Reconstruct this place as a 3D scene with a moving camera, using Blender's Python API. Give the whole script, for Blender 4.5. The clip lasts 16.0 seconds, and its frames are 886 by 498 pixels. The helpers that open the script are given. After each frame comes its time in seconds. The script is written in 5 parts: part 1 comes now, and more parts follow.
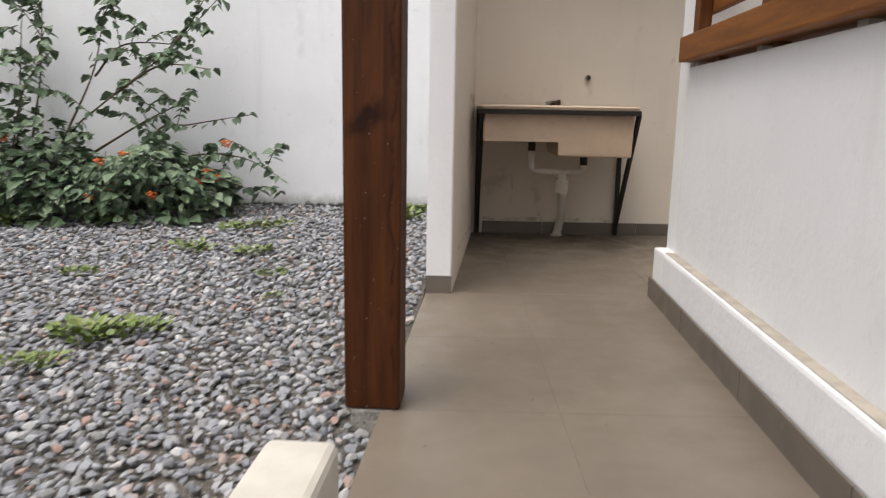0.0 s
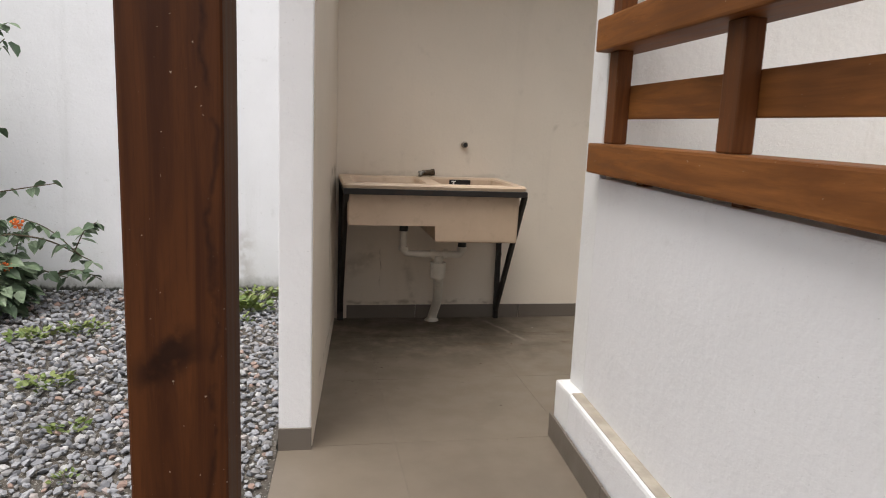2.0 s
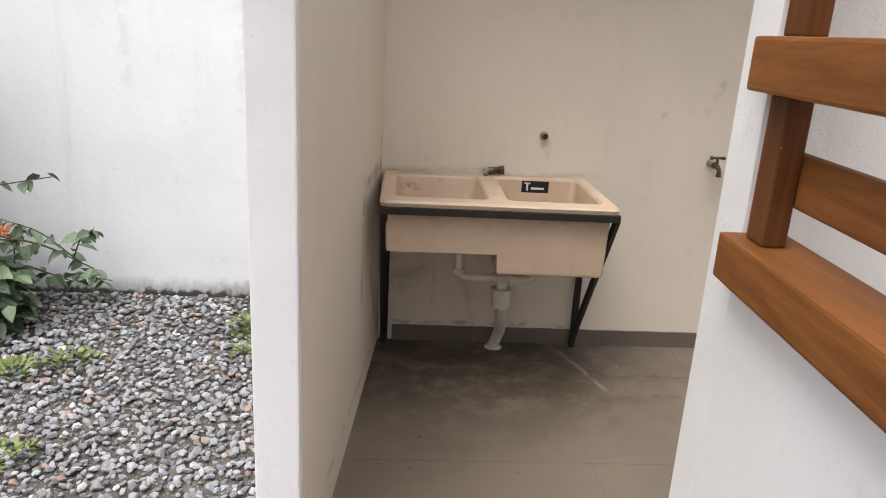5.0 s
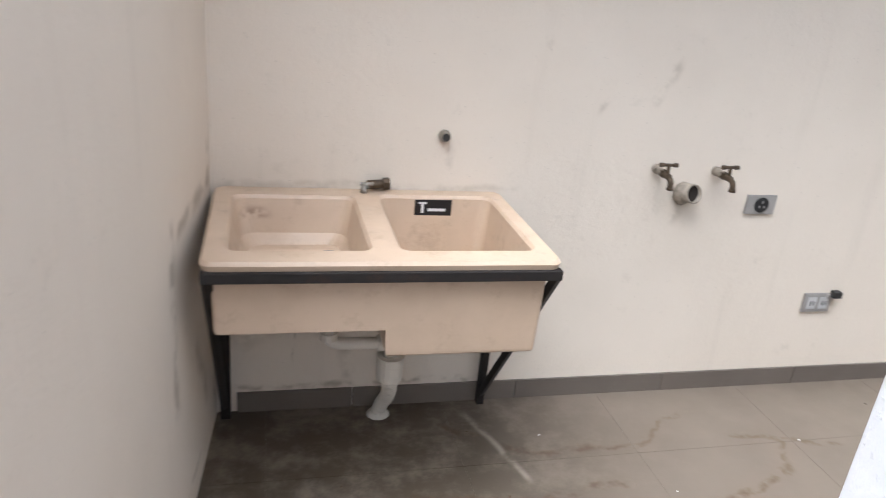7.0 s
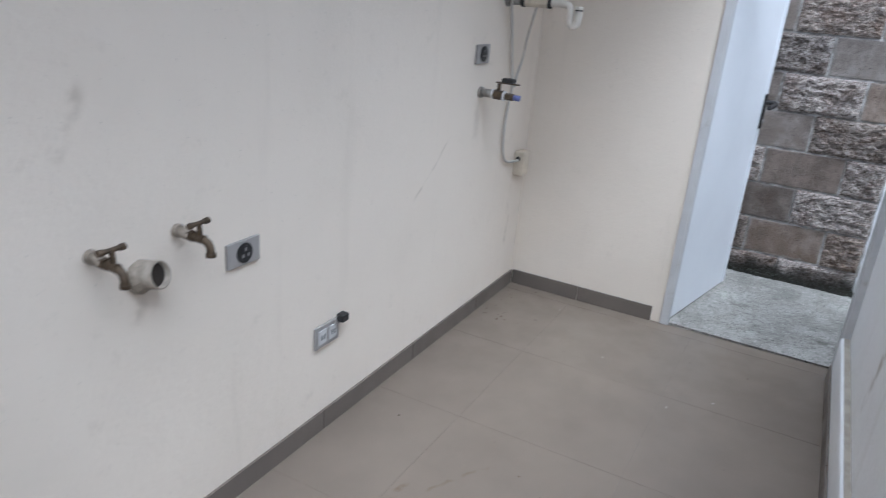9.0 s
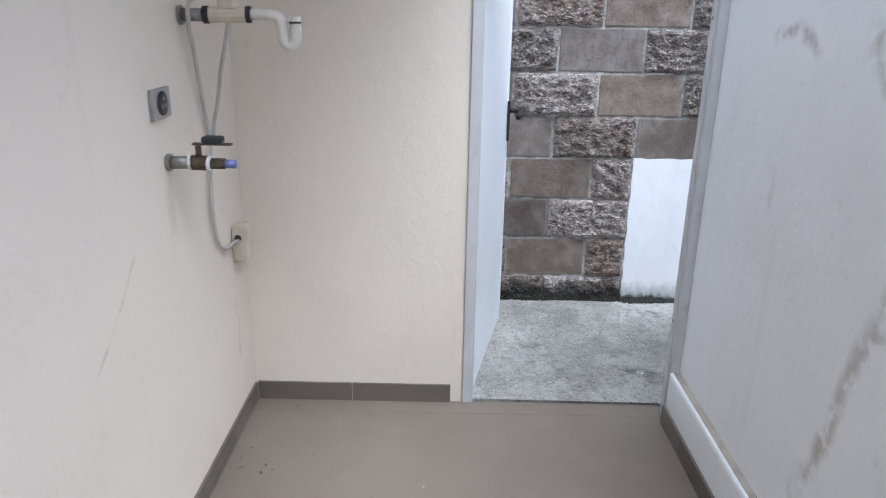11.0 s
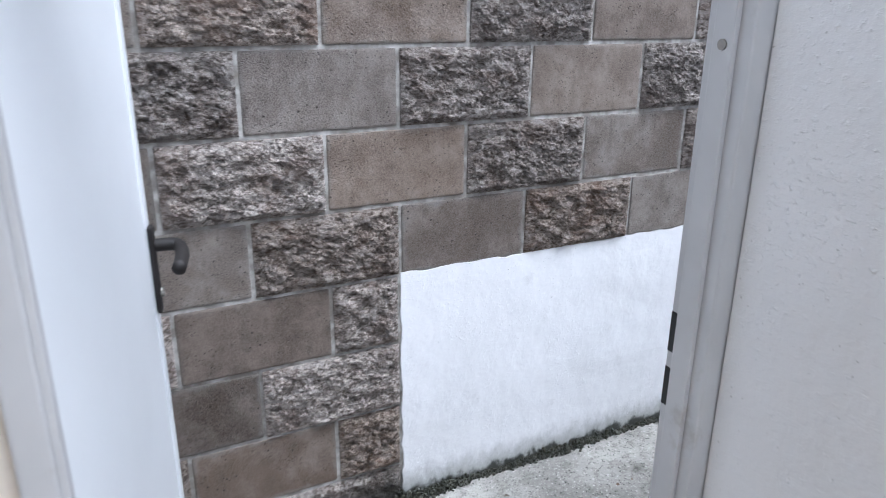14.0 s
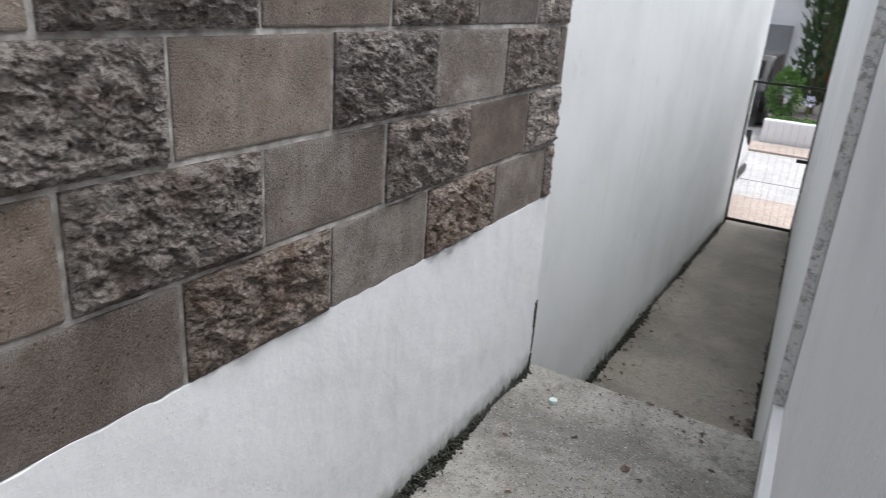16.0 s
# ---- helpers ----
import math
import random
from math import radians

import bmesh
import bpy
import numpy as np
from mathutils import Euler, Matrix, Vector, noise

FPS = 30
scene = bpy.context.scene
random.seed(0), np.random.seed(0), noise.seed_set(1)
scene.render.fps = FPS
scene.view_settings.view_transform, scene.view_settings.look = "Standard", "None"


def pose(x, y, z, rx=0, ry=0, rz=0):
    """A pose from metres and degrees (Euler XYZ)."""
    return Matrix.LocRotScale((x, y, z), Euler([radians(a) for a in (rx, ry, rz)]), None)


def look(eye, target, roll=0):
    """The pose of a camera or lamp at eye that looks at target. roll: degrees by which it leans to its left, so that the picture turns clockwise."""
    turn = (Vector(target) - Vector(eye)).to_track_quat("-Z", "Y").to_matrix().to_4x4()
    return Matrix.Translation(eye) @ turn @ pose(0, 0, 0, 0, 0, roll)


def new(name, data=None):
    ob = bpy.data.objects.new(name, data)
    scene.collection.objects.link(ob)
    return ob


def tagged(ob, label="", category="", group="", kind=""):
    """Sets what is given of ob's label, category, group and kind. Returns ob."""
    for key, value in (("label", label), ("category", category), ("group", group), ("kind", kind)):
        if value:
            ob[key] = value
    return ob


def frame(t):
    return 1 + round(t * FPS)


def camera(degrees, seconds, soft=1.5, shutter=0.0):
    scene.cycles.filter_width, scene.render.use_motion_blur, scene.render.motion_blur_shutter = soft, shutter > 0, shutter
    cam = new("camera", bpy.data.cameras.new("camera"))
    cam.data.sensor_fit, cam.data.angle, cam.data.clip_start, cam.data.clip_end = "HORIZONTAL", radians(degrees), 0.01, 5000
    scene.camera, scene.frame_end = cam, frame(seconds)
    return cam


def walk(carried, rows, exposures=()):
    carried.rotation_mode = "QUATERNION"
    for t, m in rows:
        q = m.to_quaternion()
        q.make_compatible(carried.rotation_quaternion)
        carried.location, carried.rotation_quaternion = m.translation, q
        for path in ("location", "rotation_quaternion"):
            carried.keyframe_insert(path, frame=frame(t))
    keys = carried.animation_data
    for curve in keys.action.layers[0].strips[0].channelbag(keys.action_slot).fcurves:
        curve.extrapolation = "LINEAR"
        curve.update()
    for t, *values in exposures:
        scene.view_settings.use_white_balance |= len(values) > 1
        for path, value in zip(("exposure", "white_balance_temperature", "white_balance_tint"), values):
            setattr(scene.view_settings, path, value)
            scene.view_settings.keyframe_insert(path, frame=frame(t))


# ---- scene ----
cam = camera(64.0, 16.0, soft=0.9, shutter=0.3)
PATH = [
    (0, (-0.212, -0.066, 0.828), (-0.236, 1.899, 0.453), 1.0),
    (0.5, (-0.224, 0.218, 0.886), (-0.056, 2.19, 0.596), 3.7),
    (1, (-0.239, 0.375, 1.03), (0.128, 2.317, 0.723), 4.9),
    (1.5, (-0.231, 0.513, 1.049), (0.226, 2.442, 0.788), 4.1),
    (2, (-0.218, 0.669, 1.197), (0.149, 2.605, 0.854), 2.3),
    (2.5, (-0.184, 0.83, 1.195), (0.115, 2.772, 0.822), 2.6),
    (3, (-0.154, 1.042, 1.304), (0.049, 2.96, 0.773), 2.7),
    (3.5, (-0.097, 1.147, 1.36), (0.15, 3.057, 0.821), 2.2),
    (3.7, (-0.046, 1.219, 1.364), (0.175, 3.141, 0.855), 1.7),
    (5.8, (0.031, 1.891, 1.628), (0.133, 3.764, 0.935), 3.9),
    (6, (0.033, 2.018, 1.615), (0.204, 3.881, 0.906), 4.3),
    (6.5, (0.096, 2.332, 1.638), (0.348, 4.19, 0.943), 4.7),
    (7, (0.104, 2.617, 1.635), (0.59, 4.408, 0.888), 5.8),
    (7.5, (0.061, 2.934, 1.674), (0.994, 4.526, 0.901), 4.8),
    (8, (0.131, 3.12, 1.645), (1.395, 4.49, 0.922), 4.1),
    (8.5, (0.37, 3.399, 1.634), (1.868, 4.508, 0.91), 3.8),
    (9, (0.551, 3.529, 1.655), (2.221, 4.377, 0.954), 4.9),
    (9.5, (0.816, 3.783, 1.663), (2.634, 4.293, 1.003), 3.8),
    (10, (1.035, 3.95, 1.678), (2.894, 4.198, 0.984), 1.4),
    (10.2, (1.13, 3.995, 1.664), (3.003, 4.207, 0.994), 1.2),
    (12.3, (2.347, 4.179, 1.614), (4.22, 3.805, 1.021), 0.7),
    (12.5, (2.484, 4.138, 1.596), (4.36, 3.729, 1.037), 0.5),
    (13, (2.826, 4.01, 1.605), (4.688, 3.583, 1.012), -0.2),
    (13.5, (3.156, 3.977, 1.611), (4.961, 3.363, 1.006), 0.7),
    (14, (3.523, 3.94, 1.658), (5.204, 3.074, 1.008), 0.6),
    (14.5, (3.753, 3.841, 1.647), (5.357, 2.829, 1.012), 0.8),
    (15, (4.03, 3.675, 1.675), (5.514, 2.502, 1.025), 2.1),
    (15.5, (4.199, 3.587, 1.675), (5.465, 2.215, 0.958), 3.0),
    (15.8, (4.324, 3.527, 1.654), (5.365, 1.965, 0.965), 4.3),
    (16, (4.383, 3.499, 1.657), (5.299, 1.862, 0.963), 4.2),
]
EXPOSURES = [(0.0, 0.66, 6700, 10), (1.5, 0.72, 6700, 10), (2.5, 0.55, 6750, 10), (3.0, 1.0, 6750, 11), (3.5, 1.15, 6750, 11), (6.0, 0.85, 6500, 10), (6.5, 1.12, 6350, 10), (7.0, 1.52, 5850, 10), (7.5, 1.45, 5700, 10), (8.0, 1.35, 5600, 10), (8.5, 1.35, 5450, 9), (9.0, 1.08, 5300, 8), (9.5, 1.3, 5200, 9), (10.0, 1.36, 5350, 9), (12.5, 1.25, 5400, 10), (14.0, 1.35, 5500, 10), (15.0, 1.5, 5950, 11), (15.5, 1.4, 6050, 10), (16.0, 0.8, 6150, 10)]
walk(cam, [(t, look(eye, target, roll)) for t, eye, target, roll in PATH], EXPOSURES)

# ---- light: a bright overcast sky with a broad, weak sun ----
SUN_ELEVATION, SUN_ROTATION = radians(67), radians(230)
world = bpy.data.worlds.new("overcast_sky")
scene.world = world
world.use_nodes = True
wn = world.node_tree.nodes
wl = world.node_tree.links
wn.clear()
sky = wn.new("ShaderNodeTexSky")
sky.sky_type = "NISHITA"
sky.sun_disc = False
sky.sun_elevation, sky.sun_rotation = SUN_ELEVATION, SUN_ROTATION
sky.air_density, sky.dust_density, sky.ozone_density = 1.0, 6.0, 1.0
veil = wn.new("ShaderNodeHueSaturation")
veil.inputs["Saturation"].default_value = 0.22
back = wn.new("ShaderNodeBackground")
back.inputs["Strength"].default_value = 0.15
wout = wn.new("ShaderNodeOutputWorld")
wl.new(sky.outputs[0], veil.inputs["Color"])
wl.new(veil.outputs[0], back.inputs["Color"])
wl.new(back.outputs[0], wout.inputs["Surface"])
sun = new("sun", bpy.data.lights.new("sun", "SUN"))
sun.data.energy, sun.data.angle, sun.data.color = 0.5, radians(45), (1.0, 0.97, 0.93)
toward = Vector((math.sin(SUN_ROTATION) * math.cos(SUN_ELEVATION), math.cos(SUN_ROTATION) * math.cos(SUN_ELEVATION), math.sin(SUN_ELEVATION)))
sun.matrix_world = look(toward * 12, (0, 0, 0))


# ---- materials ----
def nodes_of(name):
    m = bpy.data.materials.new(name)
    m.use_nodes = True
    nt = m.node_tree
    nt.nodes.clear()
    out = nt.nodes.new("ShaderNodeOutputMaterial")
    bsdf = nt.nodes.new("ShaderNodeBsdfPrincipled")
    nt.links.new(bsdf.outputs[0], out.inputs[0])
    return m, nt, bsdf


class Net:
    """Short ways to add nodes to one material."""

    def __init__(self, name):
        self.m, self.nt, self.bsdf = nodes_of(name)
        self.geo = self.nt.nodes.new("ShaderNodeNewGeometry")
        self.obj = self.nt.nodes.new("ShaderNodeTexCoord")
        self.pos = self.geo.outputs["Position"]
        self.loc = self.obj.outputs["Object"]

    def put(self, socket, value):
        if isinstance(value, bpy.types.NodeSocket):
            self.nt.links.new(value, socket)
        elif isinstance(value, tuple) and len(value) == 3 and socket.type == "RGBA":
            socket.default_value = (*value, 1)
        else:
            socket.default_value = value

    def node(self, kind, **inputs):
        n = self.nt.nodes.new(kind)
        for k, v in inputs.items():
            self.put(n.inputs[k.replace("_", " ")], v)
        return n

    def noise(self, scale, detail=4.0, rough=0.55, vec=None, distort=0.0):
        n = self.node("ShaderNodeTexNoise", Vector=vec or self.pos, Scale=scale, Detail=detail, Roughness=rough, Distortion=distort)
        return n.outputs["Fac"]

    def stretch(self, s, vec=None):
        n = self.node("ShaderNodeMapping", Vector=vec or self.pos)
        n.inputs["Scale"].default_value = s
        return n.outputs[0]

    def ramp(self, fac, lo, hi, a=0.0, b=1.0):
        n = self.node("ShaderNodeMapRange", Value=fac)
        n.interpolation_type = "SMOOTHSTEP"
        for i, v in zip((1, 2, 3, 4), (lo, hi, a, b)):
            n.inputs[i].default_value = v
        return n.outputs[0]

    def math(self, op, a, b=0.0):
        n = self.nt.nodes.new("ShaderNodeMath")
        n.operation = op
        self.put(n.inputs[0], a)
        self.put(n.inputs[1], b)
        return n.outputs[0]

    def mix(self, fac, a, b):
        n = self.nt.nodes.new("ShaderNodeMix")
        n.data_type = "RGBA"
        self.put(n.inputs[0], fac)
        self.put(n.inputs[6], a)
        self.put(n.inputs[7], b)
        return n.outputs[2]

    def axis(self, i, vec=None):
        n = self.node("ShaderNodeSeparateXYZ", Vector=vec or self.pos)
        return n.outputs[i]

    def bump(self, height, strength=0.3, distance=0.01, before=None):
        n = self.node("ShaderNodeBump", Height=height, Strength=strength, Distance=distance)
        if before:
            self.nt.links.new(before, n.inputs["Normal"])
        return n.outputs[0]

    def line(self, u, v, u0, v0, u1, v1, width, wobble=0.04, scale=6.0):
        """A wavering streak from (u0, v0) to (u1, v1) in two coordinates: 1 on it, 0 away from it."""
        L = math.hypot(u1 - u0, v1 - v0)
        du, dv = (u1 - u0) / L, (v1 - v0) / L
        a, b = self.math("SUBTRACT", u, u0), self.math("SUBTRACT", v, v0)
        along = self.math("ADD", self.math("MULTIPLY", a, du), self.math("MULTIPLY", b, dv))
        side = self.math("SUBTRACT", self.math("MULTIPLY", a, dv), self.math("MULTIPLY", b, du))
        side = self.math("ADD", side, self.math("MULTIPLY", self.math("SUBTRACT", self.noise(scale, 3), 0.5), wobble * 2))
        d = self.ramp(self.math("ABSOLUTE", side), 0.0, width, 1.0, 0.0)
        ends = self.math("MULTIPLY", self.ramp(along, -0.03, 0.03), self.ramp(along, L - 0.03, L + 0.03, 1.0, 0.0))
        return self.math("MULTIPLY", self.math("MULTIPLY", d, ends), self.ramp(self.noise(scale * 2.3, 3), 0.35, 0.6))

    def done(self, color, rough=0.6, normal=None, metal=0.0, **extra):
        self.put(self.bsdf.inputs["Base Color"], color)
        self.put(self.bsdf.inputs["Roughness"], rough)
        self.put(self.bsdf.inputs["Metallic"], metal)
        if normal:
            self.nt.links.new(normal, self.bsdf.inputs["Normal"])
        for k, v in extra.items():
            self.put(self.bsdf.inputs[k.replace("_", " ")], v)
        return self.m


def plaster(name, base, dirt, amount=0.5, bump=0.25, moss=None, streaks=(), relief=60.0, lumps=0.0):
    """Painted cement render: faint clouds, scuffs, trowel relief; moss: (level, height) of a damp dark band; streaks on (axis, z)."""
    n = Net(name)
    cloud = n.ramp(n.noise(1.3, 5), 0.35, 0.75)
    scuff = n.ramp(n.noise(7.0, 8, 0.75), 0.58, 0.72)
    runs = n.ramp(n.noise(1.0, 5, 0.6, n.stretch((9, 9, 0.7))), 0.56, 0.8)
    c = n.mix(n.math("MULTIPLY", cloud, 0.25 * amount), base, dirt)
    c = n.mix(n.math("MULTIPLY", scuff, 0.3 * amount), c, dirt)
    c = n.mix(n.math("MULTIPLY", runs, 0.22 * amount), c, dirt)
    for axis, u0, v0, u1, v1, width, strength in streaks:
        c = n.mix(n.math("MULTIPLY", n.line(n.axis(axis), n.axis(2), u0, v0, u1, v1, width), strength), c, (0.22, 0.17, 0.11))
    if moss:
        edge = n.math("ADD", n.axis(2), n.math("MULTIPLY", n.math("SUBTRACT", n.noise(1.0, 5, 0.65, n.stretch((22, 22, 15))), 0.5), moss[1] * 2.2))
        c = n.mix(n.ramp(edge, moss[0] + moss[1] * 0.6, moss[0] + moss[1] * 2.4, 0.6, 0.0), c, (0.20, 0.21, 0.18))
        c = n.mix(n.ramp(edge, moss[0] + moss[1] * 0.35, moss[0] + moss[1] * 0.9, 0.95, 0.0), c, (0.025, 0.028, 0.02))
    speck = n.ramp(n.noise(130.0, 2, 0.5), 0.72, 0.76)
    c = n.mix(n.math("MULTIPLY", speck, 0.5 * amount), c, tuple(0.45 * v for v in dirt))
    h = n.math("ADD", n.math("MULTIPLY", n.noise(relief, 6, 0.65), 0.55), n.noise(relief * 0.17, 4))
    nor = n.bump(h, bump, 0.006)
    if lumps:
        beads = n.math("MULTIPLY", n.ramp(n.noise(120.0, 3, 0.6), 0.55, 0.80), n.ramp(n.noise(3.0, 4, 0.6), 0.40, 0.65))
        nor = n.bump(n.math("ADD", beads, n.math("MULTIPLY", n.noise(7.0, 4), 1.5)), lumps, 0.006, nor)
    return n.done(c, 0.72, nor)


WHITE = plaster("white_render", (0.80, 0.80, 0.82), (0.50, 0.49, 0.47), 0.65, 0.9, relief=36.0, lumps=0.25)
YARD_WHITE = plaster("yard_wall_render", (0.79, 0.80, 0.83), (0.42, 0.42, 0.40), 0.8, 0.4, moss=(0.13, 0.05),
                   streaks=((0, -0.62, 0.5, -0.60, 0.03, 0.10, 0.28), (0, -0.9, 0.2, -0.5, 0.12, 0.06, 0.25), (0, -1.3, 1.7, -1.31, 1.2, 0.05, 0.12), (0, -0.75, 1.9, -0.76, 1.1, 0.06, 0.14)))
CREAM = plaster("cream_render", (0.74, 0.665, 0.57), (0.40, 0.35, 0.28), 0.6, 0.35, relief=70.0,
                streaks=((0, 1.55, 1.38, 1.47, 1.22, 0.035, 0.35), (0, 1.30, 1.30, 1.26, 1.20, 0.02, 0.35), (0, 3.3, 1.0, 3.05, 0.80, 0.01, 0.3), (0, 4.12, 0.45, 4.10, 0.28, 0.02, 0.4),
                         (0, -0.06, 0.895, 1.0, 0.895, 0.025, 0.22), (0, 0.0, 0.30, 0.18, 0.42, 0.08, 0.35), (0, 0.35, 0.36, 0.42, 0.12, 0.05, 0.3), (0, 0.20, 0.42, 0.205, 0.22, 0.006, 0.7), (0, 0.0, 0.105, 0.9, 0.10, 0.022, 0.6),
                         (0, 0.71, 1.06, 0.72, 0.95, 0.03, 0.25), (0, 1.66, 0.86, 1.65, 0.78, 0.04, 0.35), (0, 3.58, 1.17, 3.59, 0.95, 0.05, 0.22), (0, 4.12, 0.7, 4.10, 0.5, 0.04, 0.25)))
LINING = plaster("cream_lining_render", (0.74, 0.665, 0.57), (0.40, 0.35, 0.28), 0.6, 0.35, relief=70.0,
                 streaks=((1, 4.33, 0.98, 4.30, 0.45, 0.05, 0.5), (1, 4.4, 0.93, 4.93, 0.93, 0.04, 0.55), (1, 4.90, 1.05, 4.91, 0.08, 0.02, 0.7), (1, 4.6, 0.5, 4.75, 0.2, 0.06, 0.4), (1, 3.5, 0.14, 4.6, 0.10, 0.02, 0.4), (1, 3.26, 0.30, 3.25, 0.16, 0.01, 0.6)))
STAINED_WHITE = plaster("stained_white_render", (0.815, 0.82, 0.825), (0.5, 0.47, 0.42), 0.8, 0.9, relief=34.0, lumps=0.4,
                        streaks=((0, 3.03, 1.33, 2.95, 1.10, 0.035, 0.75), (0, 2.95, 1.10, 2.97, 1.0, 0.05, 0.55), (0, 2.97, 1.0, 3.04, 0.88, 0.05, 0.5), (0, 3.04, 0.88, 3.10, 0.60, 0.045, 0.5),
                                 (0, 3.11, 0.62, 3.13, 0.55, 0.05, 0.6), (0, 3.12, 0.55, 3.19, 0.36, 0.045, 0.45), (0, 3.74, 1.57, 3.60, 1.60, 0.03, 0.5), (0, 3.60, 1.60, 3.47, 1.54, 0.03, 0.5),
                                 (0, 3.23, 1.62, 3.21, 1.55, 0.05, 0.5), (0, 3.20, 1.54, 3.09, 1.45, 0.04, 0.4), (0, 2.96, 1.55, 2.90, 1.38, 0.04, 0.4), (0, 3.62, 1.20, 3.60, 1.08, 0.03, 0.22)))
PASSAGE_WHITE = plaster("passage_render", (0.85, 0.855, 0.87), (0.45, 0.45, 0.44), 0.8, 0.6, moss=(0.01, 0.06), relief=26.0, lumps=0.35)
LOWER_WHITE = plaster("lower_passage_render", (0.76, 0.77, 0.77), (0.36, 0.38, 0.36), 0.9, 0.3, moss=(-0.61, 0.10))


def stone_net(name, light, dark, rough_face):
    n = Net(name)
    tone = n.node("ShaderNodeObjectInfo").outputs["Random"]
    other = n.math("FRACT", n.math("MULTIPLY", tone, 13.0))
    if rough_face:
        flat = n.stretch((1.0, 0.7, 1.35))
        chips = n.node("ShaderNodeTexVoronoi", Vector=flat, Scale=58.0, Randomness=1.0)
        chip = n.axis(0, chips.outputs["Color"])
        grain = n.noise(85.0, 8, 0.75, flat, 0.4)
        c = n.mix(n.ramp(grain, 0.40, 0.60), dark, light)
        # relief shading put into the colour: raised chips lighter, cavities darker
        c = n.mix(n.ramp(chip, 0.55, 0.95, 0.0, 0.55), c, (0.60, 0.53, 0.48))
        c = n.mix(n.ramp(chip, 0.02, 0.22, 0.5, 0.0), c, (0.085, 0.062, 0.047))
        c = n.mix(n.math("MULTIPLY", n.ramp(n.noise(7.0, 6, 0.7), 0.44, 0.66), 0.6), c, (0.19, 0.105, 0.065))
        c = n.mix(n.math("MULTIPLY", n.ramp(n.noise(14.0, 6, 0.7), 0.56, 0.68), 0.6), c, (0.05, 0.038, 0.03))
        h = n.math("ADD", n.math("MULTIPLY", n.noise(120.0, 8, 0.8, flat), 0.8), n.math("MULTIPLY", n.noise(32.0, 7, 0.75, flat), 1.6))
        h = n.math("ADD", h, n.math("MULTIPLY", chip, 0.35))
        nor = n.bump(h, 1.0, 0.022)
    else:
        c = n.mix(n.ramp(n.noise(9.0, 7, 0.7), 0.34, 0.68), dark, light)
        c = n.mix(n.math("MULTIPLY", n.ramp(n.noise(3.2, 5, 0.65), 0.42, 0.60), n.ramp(other, 0.2, 0.9, 0.15, 0.95)), c, (0.125, 0.085, 0.056))
        c = n.mix(n.math("MULTIPLY", n.ramp(n.noise(28.0, 6, 0.75), 0.54, 0.68), 0.55), c, tuple(0.5 * v for v in dark))
        c = n.mix(n.math("MULTIPLY", n.ramp(n.noise(1.0, 6, 0.65, n.stretch((14, 14, 2.5))), 0.55, 0.7), 0.35), c, (0.075, 0.062, 0.05))
        v = n.node("ShaderNodeTexVoronoi", Vector=n.pos, Scale=105.0).outputs["Distance"]
        pits = n.math("MULTIPLY", n.ramp(v, 0.10, 0.30, 1.0, 0.0), n.ramp(n.noise(17.0, 5, 0.7), 0.46, 0.60))
        fine = n.ramp(n.noise(240.0, 4, 0.7), 0.36, 0.64)
        c = n.mix(n.math("MULTIPLY", fine, 0.28), c, tuple(1.5 * v for v in light))
        c = n.mix(n.math("MULTIPLY", n.ramp(n.noise(60.0, 5, 0.75), 0.66, 0.70), 0.6), c, (0.42, 0.38, 0.33))
        hole = n.node("ShaderNodeTexVoronoi", Vector=n.pos, Scale=42.0).outputs["Distance"]
        hole = n.math("ADD", hole, n.math("MULTIPLY", n.noise(150.0, 3), 0.22))
        pits = n.math("MAXIMUM", pits, n.math("MULTIPLY", n.ramp(hole, 0.20, 0.27, 1.0, 0.0), n.ramp(n.noise(11.0, 5, 0.7), 0.44, 0.56)))
        c = n.mix(n.math("MULTIPLY", pits, 0.85), c, (0.035, 0.028, 0.022))
        h = n.math("SUBTRACT", n.math("ADD", n.math("MULTIPLY", fine, 0.4), n.math("MULTIPLY", n.noise(30.0, 5), 0.8)), pits)
        nor = n.bump(h, 1.0, 0.010)
        # mortar smeared over the arrises
        rim = n.math("MAXIMUM", n.math("SUBTRACT", n.math("ABSOLUTE", n.axis(1, n.loc)), 0.205), n.math("SUBTRACT", n.math("ABSOLUTE", n.axis(2, n.loc)), 0.094))
        rim = n.math("ADD", rim, n.math("MULTIPLY", n.math("SUBTRACT", n.noise(15.0, 6, 0.7), 0.5), 0.07))
        c = n.mix(n.math("MULTIPLY", n.ramp(rim, 0.0, 0.02, 0.0, 0.65), n.ramp(other, 0.0, 1.0, 0.45, 1.0)), c, (0.33, 0.305, 0.275))
    n2 = n.node("ShaderNodeHueSaturation", Color=c, Value=n.ramp(tone, 0.0, 1.0, 0.68, 1.22), Saturation=n.ramp(n.math("FRACT", n.math("MULTIPLY", tone, 7.0)), 0.0, 1.0, 1.15, 0.7))
    damp = n.math("ADD", n.axis(2), n.math("MULTIPLY", n.noise(9.0, 5, 0.65), 0.2))
    c = n.mix(n.ramp(damp, 0.15, 0.27, 0.92, 0.0), n2.outputs[0], (0.022, 0.022, 0.016))
    return n.done(c, 0.92, nor)


SMOOTH_BLOCK = stone_net("smooth_concrete_block", (0.345, 0.285, 0.240), (0.175, 0.136, 0.111), False)
SPLIT_BLOCK = stone_net("split_face_block", (0.68, 0.58, 0.50), (0.165, 0.122, 0.094), True)


